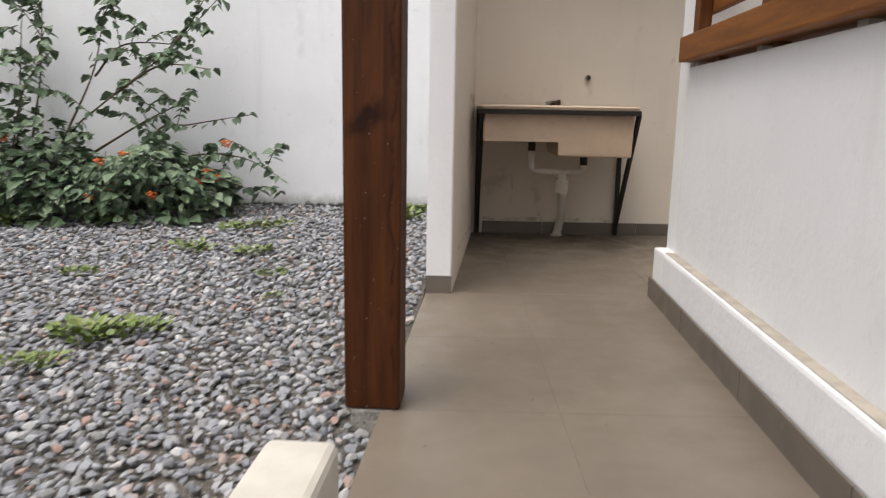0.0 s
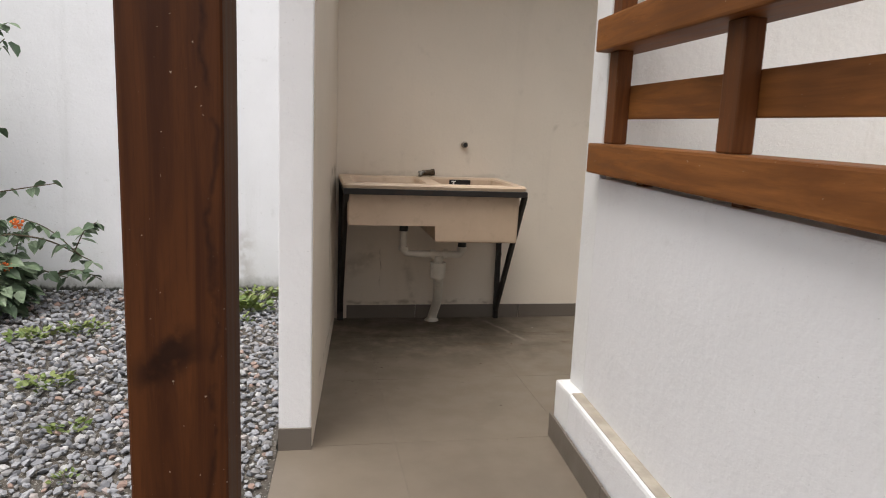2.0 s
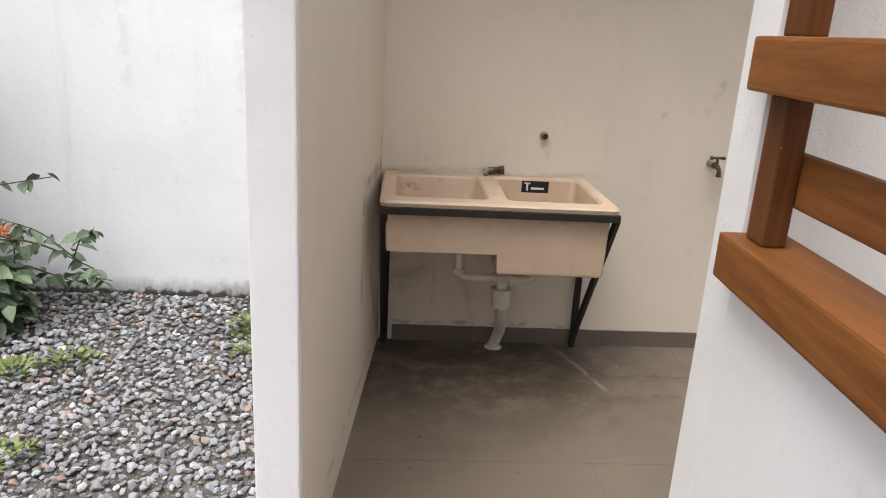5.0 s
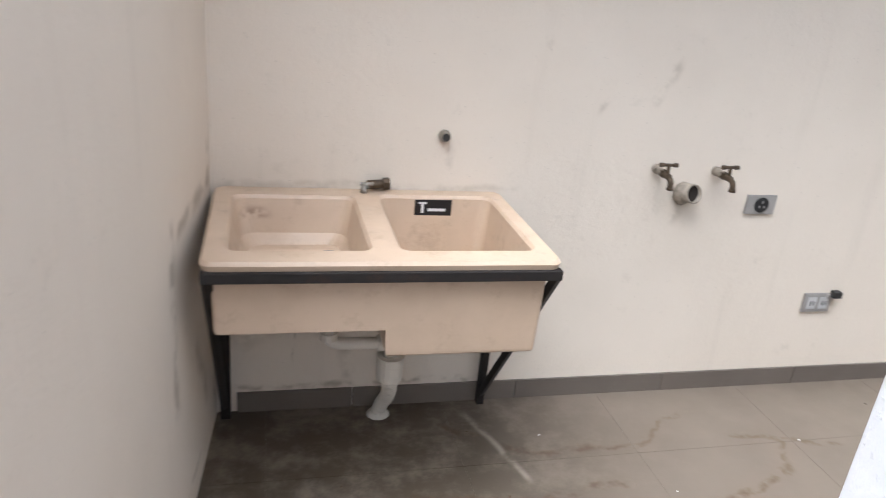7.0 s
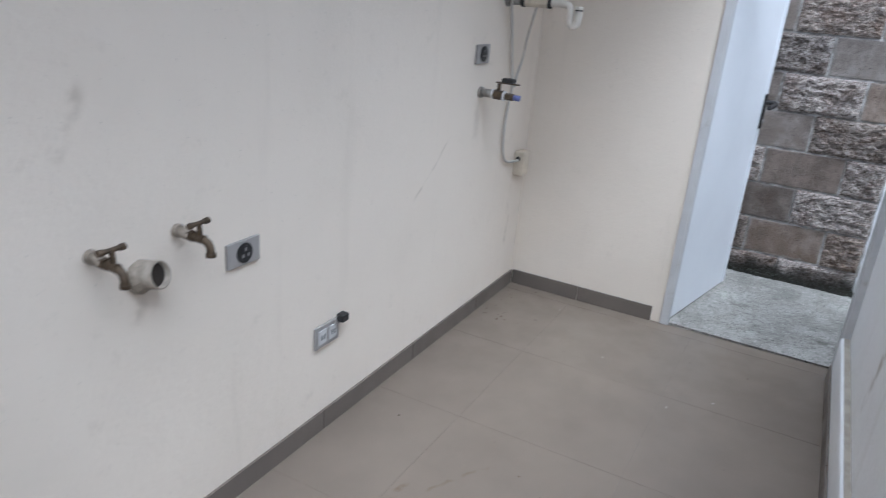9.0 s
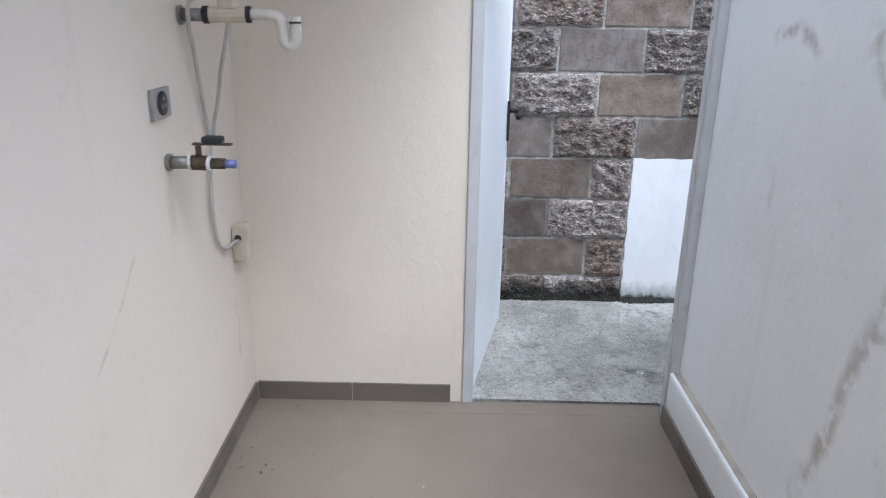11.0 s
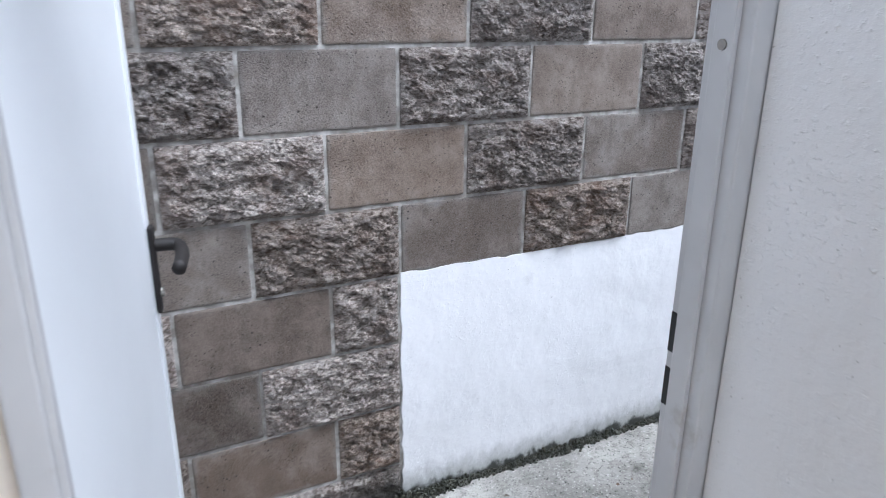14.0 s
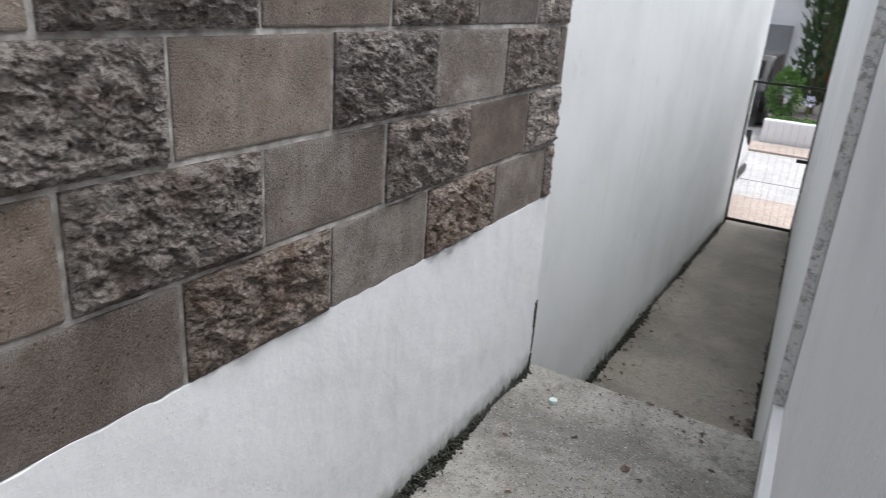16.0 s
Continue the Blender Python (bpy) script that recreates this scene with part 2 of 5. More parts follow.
def mortar_net():
    n = Net("mortar")
    c = n.mix(n.ramp(n.noise(20.0, 5), 0.35, 0.7), (0.27, 0.25, 0.225), (0.58, 0.56, 0.53))
    c = n.mix(n.math("MULTIPLY", n.ramp(n.noise(6.0, 5, 0.7), 0.5, 0.68), 0.6), c, (0.17, 0.145, 0.12))
    damp = n.math("ADD", n.axis(2), n.math("MULTIPLY", n.noise(9.0, 4), 0.16))
    c = n.mix(n.ramp(damp, 0.14, 0.24, 0.9, 0.0), c, (0.03, 0.03, 0.022))
    return n.done(c, 0.9, n.bump(n.noise(70.0, 5), 0.6, 0.006))


MORTAR = mortar_net()


def concrete_net(name, light, dark, moss_amount, scale=1.0):
    n = Net(name)
    c = n.mix(n.ramp(n.noise(2.2 * scale, 6, 0.65), 0.32, 0.7), dark, light)
    c = n.mix(n.math("MULTIPLY", n.ramp(n.noise(34.0, 7, 0.78), 0.5, 0.6), 0.6), c, (0.13, 0.125, 0.11))
    c = n.mix(n.math("MULTIPLY", n.ramp(n.noise(110.0, 4, 0.65), 0.58, 0.66), 0.6), c, (0.58, 0.56, 0.53))
    c = n.mix(n.math("MULTIPLY", n.ramp(n.noise(4.5, 5, 0.7), 0.55, 0.75), moss_amount), c, (0.08, 0.074, 0.062))
    c = n.mix(n.math("MULTIPLY", n.ramp(n.noise(120.0, 3, 0.6), 0.60, 0.66), moss_amount), c, (0.03, 0.03, 0.024))
    h = n.math("ADD", n.noise(60.0, 6, 0.7), n.math("MULTIPLY", n.noise(9.0, 4), 0.7))
    return n.done(c, 0.88, n.bump(h, 0.5, 0.012))


SLAB = concrete_net("rough_concrete", (0.37, 0.355, 0.325), (0.17, 0.162, 0.145), 0.95)
LOWER_SLAB = concrete_net("damp_concrete", (0.25, 0.225, 0.19), (0.14, 0.127, 0.105), 0.7, 0.6)
STREET = concrete_net("street_concrete", (0.56, 0.55, 0.54), (0.46, 0.45, 0.44), 0.1)
PAVING = concrete_net("pink_paving", (0.52, 0.43, 0.37), (0.42, 0.34, 0.29), 0.1)
SOIL = concrete_net("dark_soil", (0.10, 0.085, 0.07), (0.05, 0.045, 0.04), 0.4)


def tile_net(name, base, dark, stains):
    n = Net(name)
    tone = n.node("ShaderNodeObjectInfo").outputs["Random"]
    c = n.mix(n.ramp(n.noise(2.0, 5), 0.3, 0.75), base, dark)
    c = n.mix(n.math("MULTIPLY", n.ramp(n.noise(12.0, 6, 0.7), 0.58, 0.75), 0.22), c, (0.26, 0.22, 0.17))
    c = n.node("ShaderNodeHueSaturation", Color=c, Value=n.ramp(tone, 0.0, 1.0, 0.985, 1.015)).outputs[0]
    if stains:
        x, y = n.axis(0), n.axis(1)
        for u0, v0, u1, v1, w, s in ((0.75, 4.80, 1.05, 4.58, 0.012, 0.8), (1.05, 4.58, 1.5, 4.60, 0.011, 0.75), (0.55, 4.42, 1.0, 4.36, 0.014, 0.85), (1.0, 4.36, 1.35, 4.40, 0.011, 0.7),
                                     (1.45, 4.56, 1.75, 4.78, 0.010, 0.6), (1.55, 4.22, 2.0, 4.38, 0.016, 0.8), (2.0, 4.38, 2.1, 4.56, 0.012, 0.7), (1.9, 4.62, 2.35, 4.5, 0.010, 0.7), (2.35, 4.42, 2.6, 4.30, 0.008, 0.5),
                                     (1.25, 4.12, 1.6, 4.22, 0.012, 0.6)):
            c = n.mix(n.math("MULTIPLY", n.line(x, y, u0, v0, u1, v1, w * 2.0, 0.06, 7.0), s), c, (0.105, 0.06, 0.026))
        # broad noisy darkening of the floor towards the sink's corner
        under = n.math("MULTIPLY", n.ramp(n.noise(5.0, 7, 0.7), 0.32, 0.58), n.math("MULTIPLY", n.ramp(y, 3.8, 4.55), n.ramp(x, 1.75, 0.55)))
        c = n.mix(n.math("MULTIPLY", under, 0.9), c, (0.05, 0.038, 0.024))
        c = n.mix(n.math("MULTIPLY", n.line(x, y, 0.86, 4.85, 1.0, 4.45, 0.022, 0.02, 5.0), 0.4), c, (0.5, 0.46, 0.4))
    grime = n.ramp(n.noise(260.0, 2), 0.70, 0.76)
    c = n.mix(n.math("MULTIPLY", grime, 0.35), c, (0.12, 0.10, 0.08))
    return n.done(c, n.ramp(n.noise(6.0, 4), 0.3, 0.7, 0.33, 0.5), n.bump(n.noise(40.0, 4), 0.06, 0.003))


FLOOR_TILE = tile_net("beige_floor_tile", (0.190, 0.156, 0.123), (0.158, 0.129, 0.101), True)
GROUT = concrete_net("grout", (0.182, 0.15, 0.119), (0.152, 0.126, 0.100), 0.1)
BASE_TILE = tile_net("grey_skirting_tile", (0.15, 0.128, 0.108), (0.12, 0.102, 0.086), False)


def wood_net(name, light, dark, axis, knots=()):
    n = Net(name)
    s = [26.0, 26.0, 26.0]
    s[axis] = 1.6
    v = n.stretch(tuple(s), n.loc)
    grain = n.noise(1.0, 6, 0.65, v, 0.6)
    fine = n.noise(4.5, 4, 0.6, v)
    c = n.mix(n.ramp(grain, 0.3, 0.72), dark, light)
    c = n.mix(n.math("MULTIPLY", n.ramp(fine, 0.52, 0.7), 0.4), c, dark)
    c = n.mix(n.math("MULTIPLY", n.ramp(n.noise(1.7, 3, 0.5, n.loc), 0.5, 0.75), 0.45), c, tuple(x * 0.55 for x in dark))
    c = n.mix(n.math("MULTIPLY", n.ramp(n.noise(110.0, 2, 0.5, n.loc), 0.74, 0.77), 0.6), c, (0.4, 0.33, 0.25))
    for x0, z0, x1, z1, w, k in knots:
        c = n.mix(n.math("MULTIPLY", n.line(n.axis(0, n.loc), n.axis(2, n.loc), x0, z0, x1, z1, w, 0.03, 9.0), k), c, tuple(x * 0.35 for x in dark))
    return n.done(c, n.ramp(grain, 0.2, 0.8, 0.45, 0.62), n.bump(n.math("ADD", grain, n.math("MULTIPLY", fine, 0.5)), 0.12, 0.002), Specular_IOR_Level=0.18)


WOOD_UP = wood_net("dark_stained_post_wood", (0.085, 0.027, 0.0070), (0.038, 0.011, 0.0032), 2,
                   ((-0.06, 0.77, 0.03, 0.84, 0.05, 0.9), (-0.05, 0.80, 0.02, 0.86, 0.02, 0.8), (0.055, 0.1, 0.058, 1.9, 0.008, 0.7), (-0.03, 1.62, 0.0, 1.66, 0.02, 0.7)))
WOOD_ALONG = wood_net("varnished_rail_wood", (0.27, 0.105, 0.030), (0.145, 0.052, 0.014), 1)
WOOD_STAND = wood_net("varnished_upright_wood", (0.17, 0.062, 0.020), (0.085, 0.03, 0.010), 2)


def plain(name, color, rough=0.5, metal=0.0, vary=0.15, scale=25.0, bump=0.05, stain=None):
    n = Net(name)
    dark = tuple(x * (1 - vary) for x in color)
    c = n.mix(n.ramp(n.noise(scale, 4), 0.35, 0.7), color, dark)
    if stain:
        c = n.mix(n.math("MULTIPLY", n.ramp(n.noise(9.0, 5, 0.7), 0.58, 0.74), 0.6), c, stain)
    return n.done(c, rough, n.bump(n.noise(scale * 5, 3), bump, 0.002), metal)


def enamel_net():
    """Beige enamel, mottled, with a film of dirt and a rust mark in one basin."""
    n = Net("beige_enamel")
    c = n.mix(n.ramp(n.noise(5.0, 4), 0.35, 0.7), (0.56, 0.43, 0.315), (0.50, 0.38, 0.275))
    c = n.mix(n.math("MULTIPLY", n.ramp(n.noise(9.0, 6, 0.7), 0.52, 0.72), 0.5), c, (0.34, 0.25, 0.17))
    rust = n.math("MULTIPLY", n.line(n.axis(0), n.axis(2), 0.03, 0.838, 0.11, 0.83, 0.03, 0.02, 14.0), n.ramp(n.axis(1), 4.7, 4.8))
    c = n.mix(n.math("MULTIPLY", rust, 0.6), c, (0.13, 0.06, 0.03))
    c = n.mix(n.math("MULTIPLY", n.ramp(n.noise(210.0, 2), 0.70, 0.75), 0.4), c, (0.22, 0.16, 0.11))
    return n.done(c, n.ramp(n.noise(12.0, 4), 0.3, 0.7, 0.34, 0.5), n.bump(n.noise(26.0, 3), 0.06, 0.002))


SINK = enamel_net()
BLACK_STEEL = plain("rusty_black_steel", (0.014, 0.011, 0.010), 0.62, 0.0, 0.4, 30.0, 0.2, (0.05, 0.022, 0.012))
PVC = plain("white_pvc", (0.66, 0.62, 0.55), 0.4, 0, 0.12, 12.0)
RUBBER = plain("black_rubber", (0.02, 0.02, 0.02), 0.6)
BRASS = plain("tarnished_brass", (0.12, 0.088, 0.058), 0.5, 0.6, 0.5, 60.0, 0.2, (0.06, 0.045, 0.03))
PIPE_PAINT = plain("overpainted_pipe", (0.33, 0.285, 0.23), 0.6, 0.0, 0.3, 50.0, 0.3, (0.26, 0.21, 0.16))
GALVANISED = plain("galvanised_steel", (0.33, 0.31, 0.28), 0.5, 0.6, 0.3, 60.0, 0.1)
CLEAR_STICKER = plain("black_sticker", (0.012, 0.012, 0.014), 0.4)
PAPER = plain("white_print", (0.75, 0.75, 0.75), 0.5)
PLATE = plain("grey_plate", (0.31, 0.295, 0.28), 0.45, 0.0, 0.15, 20.0)
BOX_PLASTIC = plain("ivory_plastic", (0.60, 0.53, 0.42), 0.5)
CABLE = plain("pale_cable", (0.50, 0.48, 0.44), 0.5)
DOOR_PAINT = plain("white_door_paint", (0.78, 0.80, 0.82), 0.38, 0, 0.04, 3.0, 0.02)
FRAME_PAINT = plain("grey_frame_paint", (0.56, 0.56, 0.56), 0.42, 0.1, 0.1, 5.0, 0.03, (0.4, 0.38, 0.35))
LEDGE_DUST = plain("beige_ledge_dust", (0.44, 0.395, 0.33), 0.9, 0, 0.25, 14.0, 0.3, (0.36, 0.30, 0.22))
DIRTY_EDGE = concrete_net("dirty_render_edge", (0.74, 0.74, 0.73), (0.62, 0.62, 0.60), 0.3, 3.0)
KERB_WHITE = plain("cream_kerb_paint", (0.57, 0.54, 0.48), 0.75, 0, 0.15, 8.0, 0.4, (0.45, 0.4, 0.33))
SHADE_SLAB = plain("shade_slab_render", (0.72, 0.66, 0.58), 0.8, 0, 0.1, 3.0, 0.2)


def gravel_net():
    n = Net("grey_gravel")
    r = n.geo.outputs["Random Per Island"]
    ramp = n.nt.nodes.new("ShaderNodeValToRGB")
    n.nt.links.new(r, ramp.inputs[0])
    stops = ((0.0, (0.13, 0.135, 0.15)), (0.3, (0.235, 0.243, 0.265)), (0.55, (0.335, 0.345, 0.37)), (0.75, (0.21, 0.205, 0.205)), (0.9, (0.46, 0.465, 0.475)), (0.975, (0.30, 0.21, 0.175)))
    while len(ramp.color_ramp.elements) < len(stops):
        ramp.color_ramp.elements.new(0.5)
    for e, (p, col) in zip(ramp.color_ramp.elements, stops):
        e.position, e.color = p, (*col, 1)
    c = n.mix(n.math("MULTIPLY", n.ramp(n.noise(70.0, 4), 0.5, 0.75), 0.4), ramp.outputs[0], (0.12, 0.12, 0.125))
    c = n.mix(n.math("MULTIPLY", n.ramp(n.noise(1.6, 4), 0.58, 0.75), 0.18), c, (0.30, 0.22, 0.17))
    return n.done(c, 0.85, n.bump(n.noise(180.0, 3), 0.3, 0.003))


GRAVEL = gravel_net()


def leaf_net(name, a, b):
    n = Net(name)
    r = n.geo.outputs["Random Per Island"]
    c = n.mix(r, a, b)
    c = n.mix(n.math("MULTIPLY", n.ramp(n.noise(60.0, 3), 0.45, 0.7), 0.3), c, tuple(x * 0.6 for x in a))
    return n.done(c, 0.5, n.bump(n.noise(120.0, 3), 0.2, 0.003), Subsurface_Weight=0.0)


LEAF = leaf_net("lantana_leaf", (0.045, 0.085, 0.042), (0.165, 0.225, 0.135))
WEED = leaf_net("weed_leaf", (0.10, 0.16, 0.035), (0.20, 0.24, 0.07))
CYPRESS = leaf_net("cypress_leaf", (0.022, 0.05, 0.018), (0.075, 0.115, 0.045))
HEDGE = leaf_net("hedge_leaf", (0.07, 0.16, 0.035), (0.15, 0.28, 0.065))
DRY = leaf_net("dry_leaf", (0.10, 0.06, 0.03), (0.05, 0.035, 0.02))
BARK = plain("green_brown_bark", (0.10, 0.075, 0.045), 0.85, 0, 0.4, 40.0, 0.4)
FLOWER = plain("orange_petals", (0.75, 0.17, 0.03), 0.6, 0, 0.3, 60.0)
FLOWER_PALE = plain("pale_petals", (0.6, 0.6, 0.75), 0.6, 0, 0.3, 60.0)


# ---- building helpers ----
def finish(name, bm, material, smooth=False):
    me = bpy.data.meshes.new(name)
    bm.normal_update()
    bm.to_mesh(me)
    bm.free()
    me.materials.append(material)
    if smooth:
        me.shade_smooth()
    return new(name, me)


def part(name, bm, material, parent, label="", smooth=False):
    ob = finish(name, bm, material, smooth)
    ob.parent = parent
    if label:
        tagged(ob, label)
    return ob


def thing(name, place, label, category, group="", kind=""):
    ob = new(name)
    ob.location = place
    ob.empty_display_size = 0.1
    bpy.context.view_layer.update()
    return tagged(ob, label, category, group, kind)


def box(x0, y0, z0, x1, y1, z1, bevel=0.0, segments=2, bm=None):
    """A box between two corners, with rounded edges."""
    b = bmesh.new()
    bmesh.ops.create_cube(b, size=1.0)
    for v in b.verts:
        v.co = Vector(((x0 + x1) / 2 + v.co.x * (x1 - x0), (y0 + y1) / 2 + v.co.y * (y1 - y0), (z0 + z1) / 2 + v.co.z * (z1 - z0)))
    if bevel:
        bmesh.ops.bevel(b, geom=b.edges[:], offset=bevel, segments=segments, affect="EDGES", profile=0.6)
    return join(bm, b)


def join(into, b):
    if into is None:
        return b
    me = bpy.data.meshes.new("scratch")
    b.to_mesh(me)
    b.free()
    into.from_mesh(me)
    bpy.data.meshes.remove(me)
    return into


def prism(points, z0, z1, bevel=0.0, bm=None):
    """A plan outline, counter-clockwise, raised from z0 to z1."""
    b = bmesh.new()
    low = [b.verts.new((x, y, z0)) for x, y in points]
    top = [b.verts.new((x, y, z1)) for x, y in points]
    b.faces.new(low[::-1])
    b.faces.new(top)
    for i in range(len(points)):
        j = (i + 1) % len(points)
        b.faces.new((low[i], low[j], top[j], top[i]))
    if bevel:
        bmesh.ops.bevel(b, geom=b.edges[:], offset=bevel, segments=2, affect="EDGES", profile=0.6)
    return join(bm, b)


def tube(path, radius, sides=10, bm=None, taper=None):
    """A round pipe along a path of points; taper: the radius at its end."""
    b = bmesh.new()
    pts = [Vector(p) for p in path]
    rings = []
    side = Vector((0.31, 0.87, 0.38))
    for i, p in enumerate(pts):
        d = (pts[min(i + 1, len(pts) - 1)] - pts[max(i - 1, 0)]).normalized()
        u = d.cross(side)
        if u.length < 0.05:
            u = d.cross(Vector((1, 0, 0)))
        u.normalize()
        w = d.cross(u)
        r = radius if taper is None else radius + (taper - radius) * i / (len(pts) - 1)
        rings.append([b.verts.new(p + (u * math.cos(a) + w * math.sin(a)) * r) for a in (2 * math.pi * k / sides for k in range(sides))])
    for r0, r1 in zip(rings, rings[1:]):
        for k in range(sides):
            b.faces.new((r0[k], r0[(k + 1) % sides], r1[(k + 1) % sides], r1[k]))
    b.faces.new(rings[0][::-1])
    b.faces.new(rings[-1])
    bmesh.ops.recalc_face_normals(b, faces=b.faces[:])
    return join(bm, b)


def curve_points(points, n=8):
    """A smooth line through points."""
    pts = [Vector(p) for p in points]
    pts = [pts[0] * 2 - pts[1]] + pts + [pts[-1] * 2 - pts[-2]]
    out = []
    for i in range(1, len(pts) - 2):
        a, b, c, d = pts[i - 1:i + 3]
        for k in range(n):
            t = k / n
            out.append(0.5 * (2 * b + (c - a) * t + (2 * a - 5 * b + 4 * c - d) * t * t + (3 * b - a - 3 * c + d) * t ** 3))
    out.append(pts[-2])
    return out


def structure(name, bm, material, label, smooth=False):
    return tagged(finish(name, bm, material, smooth), label, "", "", "structure")
# ---- the large structure ----
ROOF = 2.30
# plan lines: the walkway's open edge, the partition and the low wall lean a little to the back wall
EDGE = lambda y: -0.5045 + 0.055 * y
PART_IN = lambda y: -0.212 + 0.0775 * (y - 3.17)
LOW_BASE = lambda y: 0.545 + 0.0535 * y
OUTER = lambda y: 4.30 + 0.026 * (3.2 - y)

structure("ground", box(-120, -160, -1.1, 120, 120, -0.82), SOIL, "dark bare soil reaching away beyond the plot")
def yard_z(y):
    """The gravel yard rises gently towards its far wall."""
    return -0.062 + 0.195 * min(max((y - 1.8) / 3.3, 0.0), 1.0) ** 1.25


bed = bmesh.new()
rows = [(bed.verts.new((-6.2, y, yard_z(y))), bed.verts.new((EDGE(y) - 0.004 if y < 3.17 else -0.34 + 0.07 * (y - 3.17), y, yard_z(y)))) for y in (-3.0, 1.8, 2.6, 3.16, 3.18, 4.2, 5.125)]
for (a, b), (c, d) in zip(rows, rows[1:]):
    bed.faces.new((a, b, d, c))
structure("yard_bed", bed, SOIL, "dark soil bed under the yard's gravel")
structure("floor", prism([(EDGE(-2), -2.0), (LOW_BASE(-2) + 0.12, -2.0), (LOW_BASE(3.2) + 0.12, 3.12), (4.285, 3.06), (4.285, 5.0), (-0.12, 5.0), (-0.26, 3.3), (EDGE(3.17), 3.17)], -0.55, -0.0013), GROUT, "grouted screed under the tiled floor")

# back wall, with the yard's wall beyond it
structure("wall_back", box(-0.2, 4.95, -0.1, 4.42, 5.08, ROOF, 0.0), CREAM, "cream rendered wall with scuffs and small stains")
structure("wall_yard", box(-6.3, 5.12, -0.6, -0.19, 5.27, 2.9), YARD_WHITE, "tall white rendered yard wall, damp and dark at its foot")
structure("wall_yard_side", box(-6.35, -3.2, -0.6, -6.2, 5.12, 2.9), YARD_WHITE, "white rendered side wall of the gravel yard")
structure("wall_partition", prism([(PART_IN(3.17) - 0.117, 3.172), (PART_IN(3.17), 3.17), (PART_IN(4.95), 4.949), (PART_IN(4.95) - 0.12, 5.118)], -0.5, ROOF, 0.006), WHITE,
          "white rendered partition wall between laundry and gravel yard")
structure("wall_partition_lining", prism([(PART_IN(3.19) - 0.002, 3.19), (PART_IN(3.19) + 0.003, 3.19), (PART_IN(4.948) + 0.003, 4.948), (PART_IN(4.948) - 0.002, 4.948)], -0.004, ROOF - 0.002), LINING, "cream painted inner face of the partition wall")
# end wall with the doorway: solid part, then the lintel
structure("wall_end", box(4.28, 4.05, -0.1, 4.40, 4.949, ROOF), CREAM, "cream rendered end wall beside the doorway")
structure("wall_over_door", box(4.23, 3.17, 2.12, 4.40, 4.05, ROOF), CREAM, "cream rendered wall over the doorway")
# inner wall beside the laundry, full height, on a plinth
structure("wall_inner", prism([(0.779, 3.165), (0.779, 3.03), (4.148, 3.03), (4.148, 3.165)], -0.1, ROOF, 0.004), STAINED_WHITE, "white rendered wall with brown drip stains")
structure("wall_inner_plinth", prism([(0.729, 3.192), (0.729, 3.03), (4.152, 3.03), (4.152, 3.205)], -0.1, 0.237, 0.014), STAINED_WHITE, "white rendered ledge along the wall's foot")
# low wall beside the walkway
structure("wall_low", prism([(LOW_BASE(-2) + 0.062, -2.0), (LOW_BASE(-2) + 0.22, -2.0), (0.92, 3.03), (0.778, 3.03)], -0.1, 1.038, 0.006), WHITE, "white rendered low wall under the timber screen")
structure("wall_low_plinth", prism([(LOW_BASE(-2) + 0.016, -2.0), (LOW_BASE(-2) + 0.10, -2.0), (0.80, 3.03), (LOW_BASE(3.03) + 0.018, 3.03)], -0.1, 0.237, 0.014), WHITE, "white rendered ledge along the low wall's foot")
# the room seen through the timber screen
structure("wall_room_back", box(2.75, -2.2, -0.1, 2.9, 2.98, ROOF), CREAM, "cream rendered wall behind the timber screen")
structure("room_floor", box(LOW_BASE(-2) + 0.2, -2.2, -0.2, 2.75, 3.0, -0.01), FLOOR_TILE, "tiled floor behind the timber screen")
# open timber roof frame, assumed from the post, over walkway and room; the laundry is an open light well in front
structure("eaves_beam", prism([(-0.62, -2.2), (-0.48, -2.2), (-0.29, 3.168), (-0.43, 3.168)], ROOF - 0.03, ROOF + 0.15), WOOD_ALONG, "dark timber eaves beam carried by the post")
for k in range(4):
    structure("rafter", box(-0.75, -2.0 + 1.6 * k, ROOF + 0.155, 2.9, -1.93 + 1.6 * k, ROOF + 0.29), WOOD_ALONG, "dark timber rafter over the walkway")

# unseen slab, added to dim the laundry's floor, back wall and end wall
structure("shade_slab", prism([(-0.10, 5.08), (-0.10, 4.42), (3.3, 4.42), (3.3, 3.95), (4.40, 3.95), (4.40, 5.08)], ROOF + 0.002, ROOF + 0.14), SHADE_SLAB, "unseen pale slab added to shade the laundry's rear half")
structure("ledge_dust", prism([(LOW_BASE(-2) + 0.028, -2.0), (LOW_BASE(-2) + 0.061, -2.0), (0.777, 3.029), (LOW_BASE(3.029) + 0.030, 3.029)], 0.2372, 0.2405), LEDGE_DUST, "beige dust lying on the low wall's ledge")
structure("ledge_dust", prism([(0.80, 3.166), (4.14, 3.166), (4.14, 3.192), (0.80, 3.180)], 0.2372, 0.2400), LEDGE_DUST, "beige dust lying on the inner wall's ledge")

